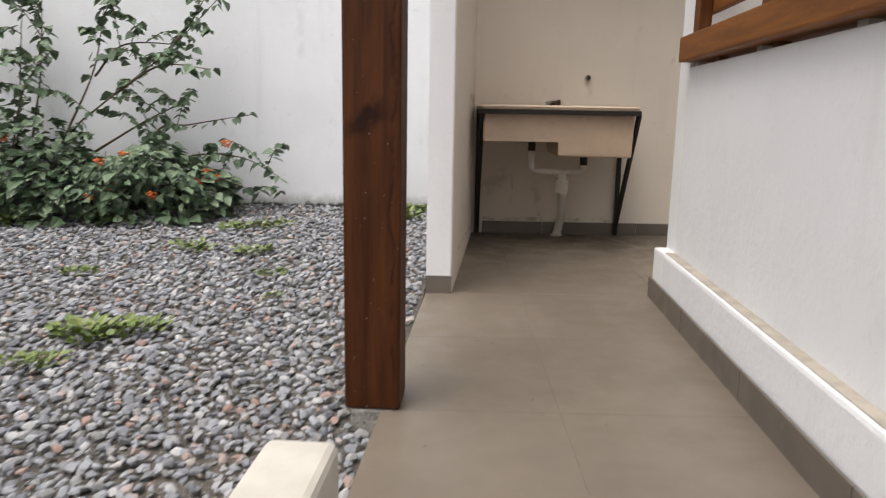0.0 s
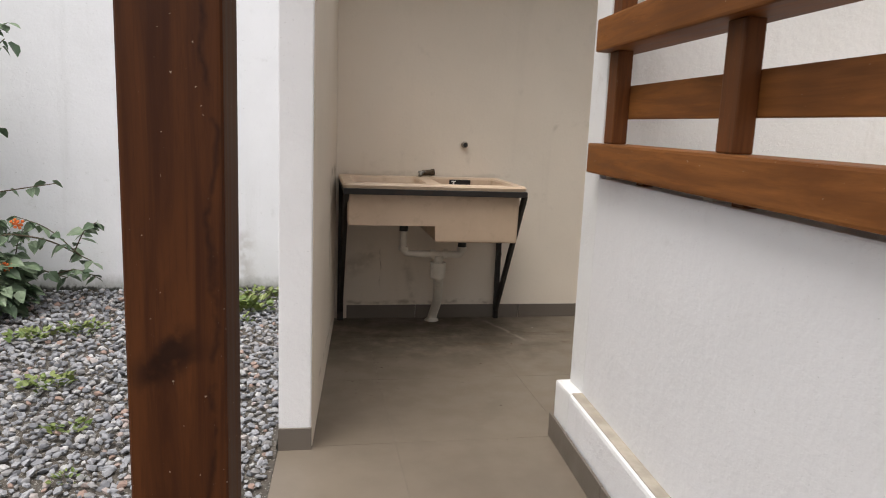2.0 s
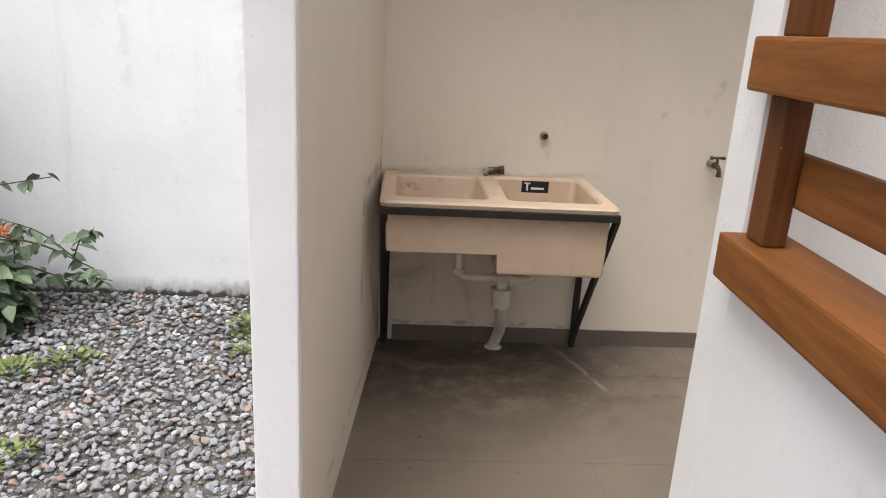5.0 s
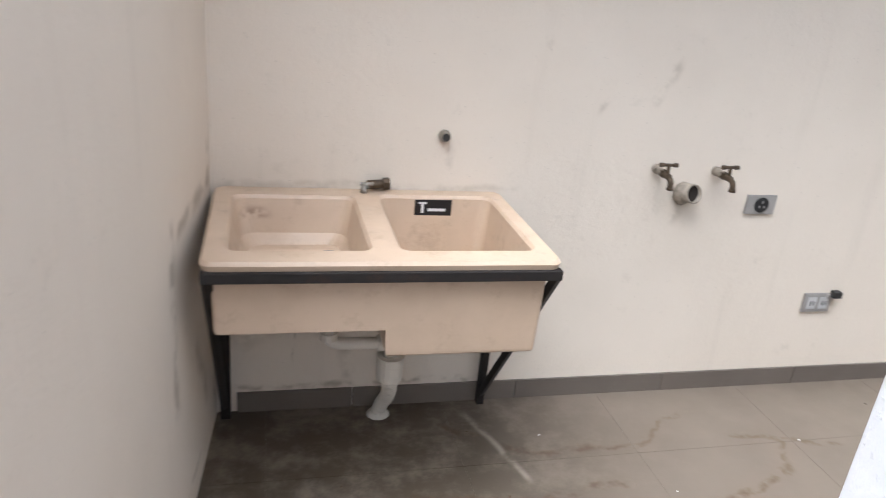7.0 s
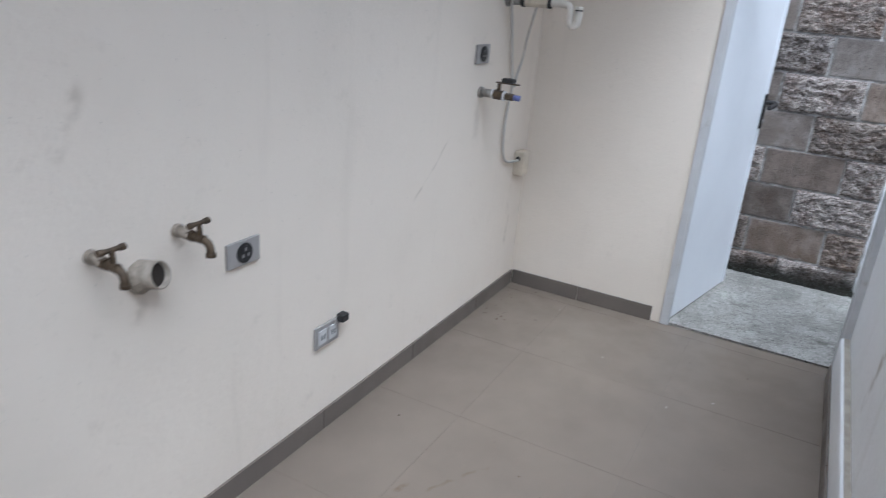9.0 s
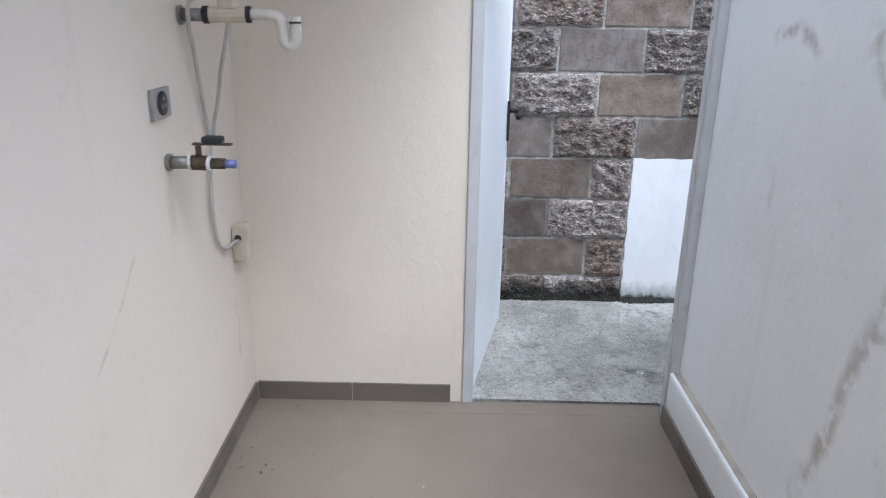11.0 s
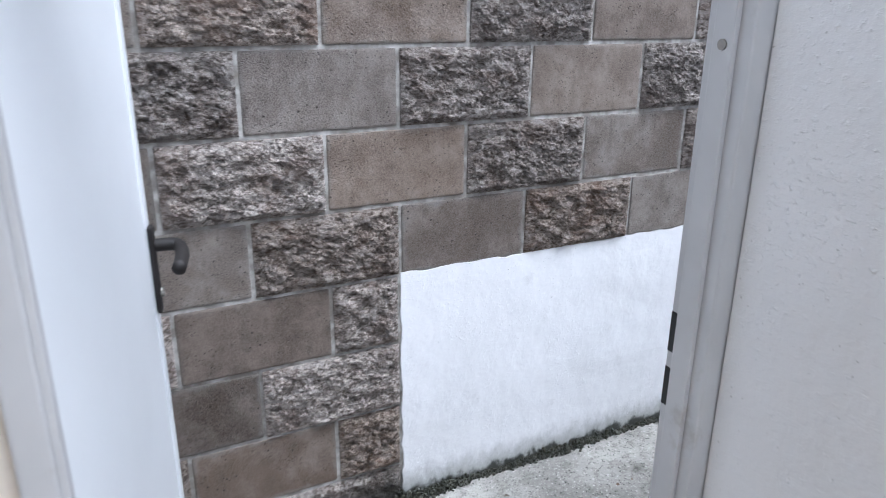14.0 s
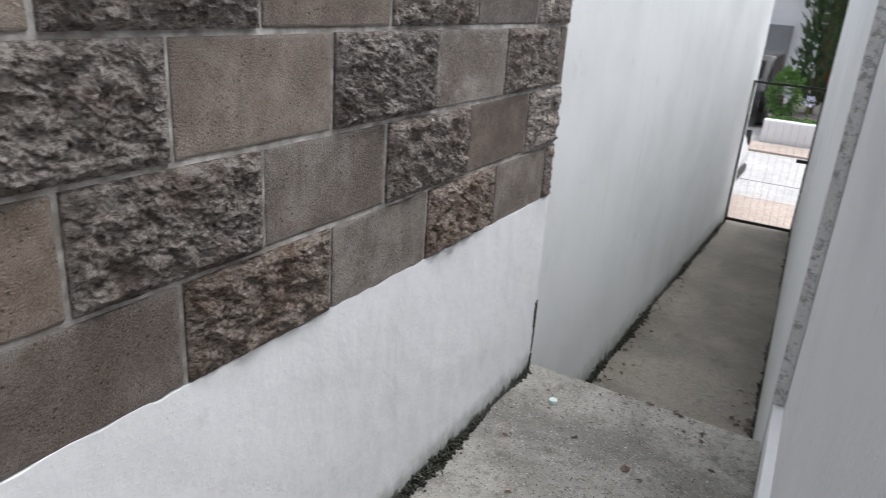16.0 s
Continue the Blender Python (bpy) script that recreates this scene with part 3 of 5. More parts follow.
# side passage
PASS, LOW = 0.012, -0.60
structure("passage_slab", prism([(4.25, 0.69), (5.50, 0.67), (5.50, 6.5), (4.288, 6.5), (4.288, 4.06), (4.288, 3.2), (4.25, 3.14)], -0.75, PASS, 0.008), SLAB, "rough grey concrete slab, speckled and mossy")
structure("passage_lower_slab", prism([(4.3, -4.9), (5.55, -4.9), (5.55, 0.668), (4.3, 0.668)], -0.8, LOW), LOWER_SLAB, "damp brown-grey concrete path one step down")
structure("wall_house_side", prism([(4.15, 3.095), (4.15, 0.77), (OUTER(0.77), 0.77), (OUTER(3.13) - 0.022, 3.095)], -0.6, 2.30, 0.004), PASSAGE_WHITE, "white rendered outer house wall")
structure("wall_house_side_plinth", prism([(4.2, 3.09), (4.2, 0.70), (OUTER(0.7) + 0.04, 0.70), (OUTER(3.12) + 0.0, 3.09)], -0.6, 0.235, 0.006), PASSAGE_WHITE, "white rendered ledge along the house wall's foot")
structure("wall_house_jamb", prism([(4.152, 3.138), (4.152, 3.097), (4.222, 3.097), (4.222, 3.138)], -0.3, 2.30, 0.003), PASSAGE_WHITE, "white rendered reveal beside the door frame")
structure("wall_house_lower", prism([(4.15, 0.768), (4.45, -4.9), (4.715, -4.9), (4.410, 0.768)], -0.8, 2.30, 0.003), LOWER_WHITE, "pale grey rendered house wall beside the lower path")
structure("wall_house_edge", box(4.366, 0.7685, 0.236, 4.41, 0.774, 2.29), DIRTY_EDGE, "grey dirty render edge of the house wall")
structure("wall_house_north", box(4.402, 4.06, -0.3, 4.44, 6.5, 2.30), PASSAGE_WHITE, "white rendered house wall beyond the door")
structure("wall_passage_end", box(4.3, 6.5, -0.3, 5.6, 6.62, 2.4), PASSAGE_WHITE, "white rendered wall closing the passage")
structure("wall_boundary_lower", prism([(5.455, 0.752), (5.392, -4.9), (5.55, -4.9), (5.62, 0.752)], -0.8, 2.235), LOWER_WHITE, "white rendered boundary wall, green-black moss at its foot")
# ---- door ----
door = thing("door_1", (4.325, 4.008, 0.02), "white painted metal door standing open outward", "door", "", "structure")


def at_place(ob, bm):
    """Shift a mesh built in world places into its thing's own frame."""
    bmesh.ops.transform(bm, matrix=ob.matrix_world.inverted(), verts=bm.verts[:])
    return bm


DOOR_TURN = math.degrees(math.atan2(-0.17, 0.81))
door.rotation_euler = (0, 0, radians(DOOR_TURN))
leaf = part("leaf", box(0, 0.0, 0.0, 0.825, 0.04, 2.06, 0.003), DOOR_PAINT, door)
part("edge_strip", box(0.785, -0.004, 0.0, 0.829, 0.044, 2.06, 0.002), DOOR_PAINT, door, "folded steel edge of the door")
handle = part("handle_plate", box(0.780, -0.016, 0.985, 0.812, -0.004, 1.185, 0.006), BLACK_STEEL, door, "black door handle plate")
part("lever", tube(curve_points([(0.797, -0.012, 1.14), (0.797, -0.05, 1.14), (0.788, -0.066, 1.138), (0.75, -0.074, 1.13), (0.675, -0.072, 1.125)], 5), 0.0145, 10), BLACK_STEEL, handle, "black lever handle", True)
part("lever", tube(curve_points([(0.797, 0.045, 1.14), (0.797, 0.085, 1.14), (0.788, 0.10, 1.138), (0.75, 0.108, 1.13), (0.675, 0.106, 1.125)], 5), 0.0145, 10), BLACK_STEEL, handle, "black lever handle", True)
part("lock_cylinder", tube([(0.797, -0.022, 1.03), (0.797, 0.0, 1.03)], 0.011, 12), GALVANISED, handle)
for z in (0.25, 1.05, 1.85):
    part("hinge", tube([(-0.004, 0.012, z), (-0.004, 0.012, z + 0.09)], 0.006, 10), FRAME_PAINT, door, "", True)

frame_thing = thing("door_frame", (4.24, 3.5, 0), "pale grey steel door frame with screws and strike slots", "door frame", "", "structure")
fb = at_place(frame_thing, box(4.268, 4.012, 0.0, 4.37, 4.049, 2.12, 0.004))
join(fb, at_place(frame_thing, box(4.272, 4.003, 0.0, 4.318, 4.012, 2.09, 0.002)))
left_jamb = part("left_jamb", fb, FRAME_PAINT, frame_thing)
fb = at_place(frame_thing, box(4.15, 3.14, 0.0, 4.225, 3.196, 2.12, 0.004))
join(fb, at_place(frame_thing, box(4.172, 3.196, 0.0, 4.206, 3.205, 2.09, 0.002)))
right_jamb = part("right_jamb", fb, FRAME_PAINT, frame_thing)
part("head", at_place(frame_thing, box(4.232, 3.206, 2.075, 4.30, 4.002, 2.119, 0.004)), FRAME_PAINT, frame_thing)
for z in (1.08, 1.17):
    part("strike_slot", at_place(frame_thing, box(4.2065, 3.1955, z, 4.2235, 3.1968, z + 0.064, 0.0)), RUBBER, right_jamb, "black strike slot")
for z in (0.45, 1.615):
    part("screw", at_place(frame_thing, tube([(4.188, 3.204, z), (4.188, 3.2072, z)], 0.007, 12)), GALVANISED, right_jamb)

# ---- post and timber screen ----
post = thing("timber_post", (-0.4245, 1.891, 0), "dark stained square timber post at the walkway's edge", "post")
post.rotation_euler = (0, 0, radians(-2.5))
part("shaft", box(-0.078, -0.077, 0.004, 0.078, 0.077, ROOF - 0.03, 0.009, 3), WOOD_UP, post)
part("footing", box(-0.06, -0.078, -0.12, 0.06, 0.078, 0.002, 0.006), SLAB, post, "small concrete footing under the post")

screen = thing("timber_screen", (0.76, 1.5, 1.03), "varnished brown timber lattice screen on the low wall", "screen")


def leaning(y0, y1, dx0, dx1, z0, z1, bevel=0.006):
    """A length of timber that follows the low wall's line, set dx0 to dx1 behind its foot."""
    return at_place(screen, prism([(LOW_BASE(y0) + dx0, y0), (LOW_BASE(y0) + dx1, y0), (LOW_BASE(y1) + dx1, y1), (LOW_BASE(y1) + dx0, y1)], z0, z1, bevel))


part("bottom_rail", leaning(-1.9, 3.029, 0.019, 0.17, 1.056, 1.158, 0.008), WOOD_ALONG, screen)
part("middle_rail", leaning(-1.9, 3.029, 0.022, 0.17, 1.462, 1.57, 0.008), WOOD_ALONG, screen)
part("top_rail", leaning(-1.9, 3.029, 0.019, 0.17, 2.10, 2.2, 0.008), WOOD_ALONG, screen)
for y0 in (2.905, 2.145, 1.385, 0.625, -0.135, -0.895):
    for z0, z1 in ((1.159, 1.461), (1.571, 2.099)):
        part("upright", leaning(y0, y0 + 0.080, 0.06, 0.112, z0, z1, 0.005), WOOD_STAND, screen)
for y0, y1 in ((2.185, 2.985), (1.425, 2.183), (0.665, 1.423), (-0.095, 0.663), (-0.855, -0.097)):
    for z0 in (1.25, 1.67, 1.88):
        part("slat", leaning(y0 + 0.001, y1 - 0.001, 0.1125, 0.136, z0 - 0.008, z0 + 0.100, 0.004), WOOD_ALONG, screen)
for k in range(14):
    y = 3.0 - 0.31 * k + 0.1 * math.sin(k * 2.7)
    part("wedge", leaning(y - 0.05, y, 0.085, 0.12, 1.037, 1.057, 0.001), WOOD_STAND if k % 2 else KERB_WHITE, screen)

kerb = tagged(finish("low_kerb_wall", box(-0.065, -2.4, -0.25, 0.065, 0.0, 0.275, 0.026, 4), KERB_WHITE), "cream painted low kerb wall with rounded edges", "kerb")
kerb.location, kerb.rotation_euler = (-0.462, 1.075, 0), (0, 0, radians(-3.2))


# ---- laundry sink ----
def ring(bm, x0, y0, x1, y1, z, r, n=5):
    out = []
    for cx, cy, a0 in ((x1 - r, y0 + r, -90), (x1 - r, y1 - r, 0), (x0 + r, y1 - r, 90), (x0 + r, y0 + r, 180)):
        for k in range(n + 1):
            a = radians(a0 + 90 * k / n)
            out.append(bm.verts.new((cx + r * math.cos(a), cy + r * math.sin(a), z)))
    return out


def bridge(bm, a, b):
    for i in range(len(a)):
        j = (i + 1) % len(a)
        bm.faces.new((a[i], a[j], b[j], b[i]))


sink = thing("laundry_sink", (0.43, 4.64, 0.0), "beige double-basin laundry sink on black steel brackets", "sink")
X0, X1, Y0, Y1, RIM = -0.060, 0.922, 4.312, 4.945, 0.889
bm = bmesh.new()
outer_low = ring(bm, X0 + 0.004, Y0 + 0.004, X1 - 0.004, Y1, RIM - 0.026, 0.03)
outer = ring(bm, X0, Y0, X1, Y1, RIM - 0.010, 0.034)
outer_top = ring(bm, X0 + 0.008, Y0 + 0.008, X1 - 0.008, Y1 - 0.004, RIM, 0.03)
bridge(bm, outer_low, outer)
bridge(bm, outer, outer_top)
loops = [outer_top]
BASINS = ((-0.002, 4.392, 0.392, 4.862, 0.745), (0.466, 4.392, 0.872, 4.885, 0.615))
for bx0, by0, bx1, by1, floor_z in BASINS:
    lip = ring(bm, bx0, by0, bx1, by1, RIM, 0.035)
    lip2 = ring(bm, bx0 + 0.008, by0 + 0.008, bx1 - 0.008, by1 - 0.008, RIM - 0.010, 0.032)
    low = ring(bm, bx0 + 0.03, by0 + 0.03, bx1 - 0.03, by1 - 0.045, floor_z + 0.03, 0.05)
    base = ring(bm, bx0 + 0.055, by0 + 0.055, bx1 - 0.055, by1 - 0.075, floor_z, 0.05)
    bridge(bm, lip2, lip)
    bridge(bm, low, lip2)
    bridge(bm, base, low)
    bm.faces.new(base)
    loops.append(lip)
edges = [e for lp in loops for e in (bm.edges.get((lp[i], lp[(i + 1) % len(lp)])) for i in range(len(lp)))]
bmesh.ops.triangle_fill(bm, edges=edges, use_beauty=True, normal=(0, 0, 1))
bmesh.ops.recalc_face_normals(bm, faces=bm.faces[:])
bmesh.ops.delete(bm, geom=[f for f in bm.faces if f.calc_center_median().z > RIM - 0.001 and any(b0 + 0.001 < f.calc_center_median().x < b2 - 0.001 and b1 + 0.001 < f.calc_center_median().y < b3 - 0.001 and
                                                                                              all(b0 - 0.001 <= v.co.x <= b2 + 0.001 and b1 - 0.001 <= v.co.y <= b3 + 0.001 for v in f.verts) for b0, b1, b2, b3, _ in BASINS)], context="FACES")
for f in bm.faces:
    if abs(f.normal.z) > 0.99 and f.calc_center_median().z > RIM - 0.001 and f.normal.z < 0:
        f.normal_flip()
basin_top = part("basin_top", at_place(sink, bm), SINK, sink)
# one moulded body whose underside steps down from the shallow basin to the deep one
body = prism([(-0.036, -0.863), (0.893, -0.863), (0.886, -0.578), (0.436, -0.580), (0.430, -0.668), (-0.030, -0.668)][::-1], 4.343, 4.90)
bmesh.ops.bevel(body, geom=[e for e in body.edges if all((v.co.xy - Vector((0.430, -0.668))).length > 0.001 for v in e.verts)], offset=0.015, segments=3, affect="EDGES", profile=0.6)
bmesh.ops.transform(body, matrix=Matrix(((1, 0, 0, 0), (0, 0, 1, 0), (0, -1, 0, 0), (0, 0, 0, 1))), verts=body.verts[:])
bmesh.ops.recalc_face_normals(body, faces=body.faces[:])
at_place(sink, body)
bmesh.ops.delete(body, geom=[f for f in body.faces if (sink.matrix_world @ f.calc_center_median()).z > RIM - 0.046], context="FACES_ONLY")
part("basin_body", body, SINK, sink)
for x, y, z in ((0.30, 4.70, 0.7455), (0.66, 4.62, 0.6155)):
    part("drain", at_place(sink, tube([(x, y, z), (x, y, z + 0.006)], 0.028, 16)), GALVANISED, sink, "steel basin drain")
sticker = part("sticker", at_place(sink, box(0.60, 4.868, 0.816, 0.73, 4.871, 0.878)), CLEAR_STICKER, sink, "black sticker with pale print")
bpy.context.view_layer.update()
for x0, x1, z0, z1 in ((0.612, 0.640, 0.864, 0.871), (0.622, 0.631, 0.832, 0.864), (0.645, 0.708, 0.838, 0.848)):
    part("print", at_place(sink, box(x0, 4.8655, z0, x1, 4.867, z1)), PAPER, sticker)
sticker.rotation_euler = (0, 0, 0)
# steel frame: rails under the rim, uprights on the wall, slanting struts
for args in (("front_rail", (X0 + 0.004, 4.304, 0.833, X1 - 0.002, 4.330, 0.863)), ("side_rail", (X0 + 0.004, 4.330, 0.838, X0 + 0.026, 4.946, 0.861)), ("side_rail", (X1 - 0.024, 4.330, 0.838, X1 - 0.002, 4.946, 0.861)),
             ("upright", (X0 + 0.004, 4.900, 0.0, X0 + 0.040, 4.938, 0.837)), ("upright", (X1 + 0.008, 4.905, 0.0, X1 + 0.036, 4.938, 0.845))):
    part(args[0], at_place(sink, box(*args[1], 0.003)), BLACK_STEEL, sink)
for x, x_low in ((X0 + 0.018, X0 + 0.02), (X1 - 0.012, X1 + 0.016)):
    b = tube([(x, 4.322, 0.838), (x_low, 4.90, 0.06)], 0.0165, 4)
    part("strut", at_place(sink, b), BLACK_STEEL, sink)
for x in (X0 + 0.02, X1 + 0.022):
    part("bolt", at_place(sink, tube([(x, 4.905, 0.42), (x, 4.885, 0.42)], 0.014, 8)), BLACK_STEEL, sink)
# waste pipes
waste = thing("waste_trap", (0.5, 4.62, 0.0), "white plastic waste pipes and bottle trap under the sink", "waste pipe")
part("tail_nut", at_place(waste, tube([(0.30, 4.62, 0.669), (0.30, 4.62, 0.60)], 0.025, 14)), RUBBER, waste, "black tail nut", True)
part("tail_nut", at_place(waste, tube([(0.642, 4.62, 0.581), (0.642, 4.62, 0.51)], 0.025, 14)), RUBBER, waste, "black tail nut", True)
part("cross_pipe", at_place(waste, tube(curve_points([(0.30, 4.62, 0.60), (0.30, 4.62, 0.50), (0.315, 4.62, 0.478), (0.345, 4.62, 0.47), (0.50, 4.62, 0.467), (0.61, 4.62, 0.467), (0.636, 4.62, 0.475), (0.642, 4.62, 0.51)], 4), 0.020, 14)), PVC, waste, "", True)
for x in (0.30, 0.47, 0.545, 0.642):
    z = 0.50 if x in (0.30, 0.642) else 0.467
    p = [(x, 4.62, z - 0.012), (x, 4.62, z + 0.012)] if x in (0.30, 0.642) else [(x - 0.012, 4.62, z), (x + 0.012, 4.62, z)]
    part("union_nut", at_place(waste, tube(p, 0.028, 12)), PVC, waste)
part("trap_neck", at_place(waste, tube([(0.505, 4.62, 0.46), (0.505, 4.62, 0.41)], 0.026, 14)), PVC, waste, "", True)
part("bottle_trap", at_place(waste, tube([(0.505, 4.62, 0.42), (0.505, 4.62, 0.415), (0.505, 4.62, 0.345), (0.505, 4.62, 0.33)], 0.047, 18, None, 0.042)), PVC, waste)
hose = []
pts = curve_points([(0.51, 4.63, 0.34), (0.525, 4.70, 0.25), (0.54, 4.80, 0.14), (0.535, 4.87, 0.06), (0.525, 4.89, 0.0)], 9)
hb = tube(pts, 0.026, 14)
part("outlet_hose", at_place(waste, hb), PVC, waste, "", True)
for k in range(3, len(pts) - 2, 2):
    d = (pts[k + 1] - pts[k]).normalized() * 0.004
    part("hose_rib", at_place(waste, tube([pts[k] - d, pts[k] + d], 0.0285, 12)), PVC, waste, "", True)
sealing = tagged(finish("pipe_collar", tube([(0.525, 4.885, 0.0), (0.525, 4.885, 0.014)], 0.045, 14, None, 0.033), KERB_WHITE), "lump of pale sealant round the floor outlet", "sealant")


# ---- fittings on the back wall ----
WALL = 4.948


def hose_tap(x, z, reach=0.13, turn=0.0, label="tarnished brass garden tap on an overpainted pipe stub"):
    t = thing("wall_tap", (x, WALL, z), label, "tap", "wall taps")
    part("wall_flange", tube([(0, 0.001, 0), (0, -0.012, 0)], 0.019, 10), PIPE_PAINT, t)
    part("pipe_stub", tube([(0, -0.01, 0), (0, -reach * 0.5, -0.004)], 0.0155, 12), PIPE_PAINT, t, "", True)
    b = tube([(0, -reach * 0.45, -0.003), (0, -reach * 0.60, -0.004)], 0.016, 6)
    join(b, tube([(0, -reach * 0.58, -0.004), (0, -reach * 0.95, -0.006)], 0.0125, 12))
    body_part = part("tap_body", b, BRASS, t)
    part("spout", tube(curve_points([(0, -reach * 0.9, -0.006), (0, -reach * 1.08, -0.014), (0, -reach * 1.15, -0.03), (0, -reach * 1.16, -0.045)], 4), 0.0105, 12), BRASS, t, "", True)
    part("spout_ring", tube([(0, -reach * 1.16, -0.038), (0, -reach * 1.16, -0.048)], 0.0135, 12), BRASS, t)
    part("stem", tube([(0, -reach * 0.82, 0.0), (0, -reach * 0.78, 0.036)], 0.007, 10), BRASS, t)
    b = tube([(-0.028, -reach * 0.78, 0.036), (0.028, -reach * 0.78, 0.036)], 0.006, 8)
    for s in (-1, 1):
        join(b, tube([(s * 0.022, -reach * 0.78, 0.036), (s * 0.036, -reach * 0.78, 0.036)], 0.0085, 8))
    part("cross_handle", b, BRASS, t)
    t.rotation_euler = (0, 0, radians(turn))
    return t


hose_tap(1.535, 0.992, 0.10)
hose_tap(1.79, 0.99, 0.10, 3)
stub = thing("capless_waste_stub", (1.672, WALL, 0.902), "open dirty grey waste pipe stub in the wall", "pipe")
b = bmesh.new()
for r0, r1 in ((0.037, 0.037),):
    a0 = [b.verts.new((r0 * math.cos(t), 0.0, r0 * math.sin(t))) for t in (2 * math.pi * k / 20 for k in range(20))]
    a1 = [b.verts.new((r0 * math.cos(t), -0.06, r0 * math.sin(t) - 0.004)) for t in (2 * math.pi * k / 20 for k in range(20))]
    a2 = [b.verts.new((0.0325 * math.cos(t), -0.06, 0.0325 * math.sin(t) - 0.004)) for t in (2 * math.pi * k / 20 for k in range(20))]
    a3 = [b.verts.new((0.0325 * math.cos(t), -0.004, 0.0325 * math.sin(t))) for t in (2 * math.pi * k / 20 for k in range(20))]
for p, q in ((a0, a1), (a1, a2), (a2, a3)):
    for k in range(20):
        b.faces.new((p[k], p[(k + 1) % 20], q[(k + 1) % 20], q[k]))
b.faces.new(a3)
bmesh.ops.recalc_face_normals(b, faces=b.faces[:])
part("pipe", b, PIPE_PAINT, stub, "", True)
# near-black plug gives the hollow pipe its inner shade by colour
part("bore", tube([(0, -0.0045, 0), (0, -0.045, -0.003)], 0.032, 20), plain("shaded_bore", (0.022, 0.016, 0.011), 0.9), stub, "near-black plug standing in for the shade inside the pipe")
part("mortar_collar", tube([(0, 0.004, -0.004), (0, -0.008, -0.005), (0.002, -0.016, -0.006)], 0.049, 11, None, 0.0385), PIPE_PAINT, stub, "rough mortar round the pipe")
stub.rotation_euler = (radians(-14), 0, radians(10))

spout_stub = thing("plugged_pipe_stub", (0.70, WALL, 1.086), "short pipe stub with a dark plug", "pipe")
part("sleeve", tube([(0, 0, 0), (0, -0.014, 0)], 0.021, 9), PIPE_PAINT, spout_stub)
part("stub", tube([(0, -0.012, 0), (0, -0.03, 0)], 0.016, 12), PIPE_PAINT, spout_stub)
part("plug", tube([(0, -0.0295, 0), (0, -0.034, 0)], 0.013, 12), RUBBER, spout_stub)

rim_tap = thing("rim_tap", (0.45, 4.90, RIM), "small tarnished tap lying on the sink's back rim", "tap")
part("tap_body", tube([(-0.01, 0.02, 0.022), (0.052, 0.024, 0.026)], 0.016, 12), BRASS, rim_tap, "", True)
part("tap_nut", tube([(0.045, 0.024, 0.026), (0.066, 0.025, 0.027)], 0.021, 8), BRASS, rim_tap)
part("spout", tube(curve_points([(0.0, 0.02, 0.022), (-0.02, 0.005, 0.02), (-0.026, -0.012, 0.006)], 4), 0.011, 10), GALVANISED, rim_tap, "", True)
part("lever", tube([(-0.035, 0.012, 0.026), (0.01, 0.006, 0.03)], 0.007, 8), GALVANISED, rim_tap)


def socket_plate(x, z, w, h, label, group="socket plates"):
    t = thing("socket_plate", (x, WALL, z), label, "socket", group)
    part("plate", box(-w / 2, -0.010, -h / 2, w / 2, 0.001, h / 2, 0.003), PLATE, t)
    part("socket_ring", tube([(0, -0.009, 0), (0, -0.014, 0)], h * 0.40, 20), RUBBER, t)
    part("socket_well", tube([(0, -0.0135, 0), (0, -0.016, 0)], h * 0.30, 18), CLEAR_STICKER, t)
    for a in (90, 210, 330):
        part("pin_hole", box(math.cos(radians(a)) * h * 0.16 - 0.003, -0.0175, math.sin(radians(a)) * h * 0.16 - 0.005, math.cos(radians(a)) * h * 0.16 + 0.003, -0.0155, math.sin(radians(a)) * h * 0.16 + 0.005), PLATE, t)
    return t


socket_plate(2.027, 0.858, 0.134, 0.079, "grey wall plate with a round black power socket")
socket_plate(3.566, 1.368, 0.13, 0.085, "grey wall plate with a round black socket near the corner")
outlet = thing("double_outlet", (2.447, WALL, 0.412), "grey double outlet with a black plug pulled half out", "socket")
part("plate", box(-0.07, -0.010, -0.044, 0.07, 0.001, 0.044, 0.003), PLATE, outlet)
for x in (-0.03, 0.03):
    part("insert", box(x - 0.022, -0.014, -0.028, x + 0.022, -0.009, 0.028, 0.003), FRAME_PAINT, outlet)
    for s in (-0.008, 0.008):
        part("slot", box(x + s - 0.0025, -0.0155, -0.010, x + s + 0.0025, -0.0135, 0.010), RUBBER, outlet)
part("cover_flap", at_place(outlet, box(2.495, 4.905, 0.445, 2.535, 4.937, 0.475, 0.005)), RUBBER, outlet, "black hinged cover flap")
part("flap_hinge", at_place(outlet, box(2.48, 4.93, 0.435, 2.52, 4.939, 0.455, 0.002)), PLATE, outlet)

gas = thing("gas_valve", (3.588, WALL, 1.194), "brass gas valve with a lever on a wall pipe", "valve")
part("wall_flange", tube([(0, 0.001, 0), (0, -0.01, 0)], 0.026, 14), GALVANISED, gas)
part("pipe_stub", tube([(0, -0.01, 0), (0.006, -0.06, 0)], 0.019, 14), GALVANISED, gas, "", True)
part("valve_body", tube([(0.006, -0.066, 0), (0.009, -0.115, -0.002)], 0.022, 6), BRASS, gas)
part("seal_ring", tube([(0.006, -0.059, 0), (0.007, -0.067, 0)], 0.0225, 14), PAPER, gas)
part("outlet_nut", tube([(0.01, -0.122, -0.003), (0.013, -0.165, -0.004)], 0.016, 6), BRASS, gas)
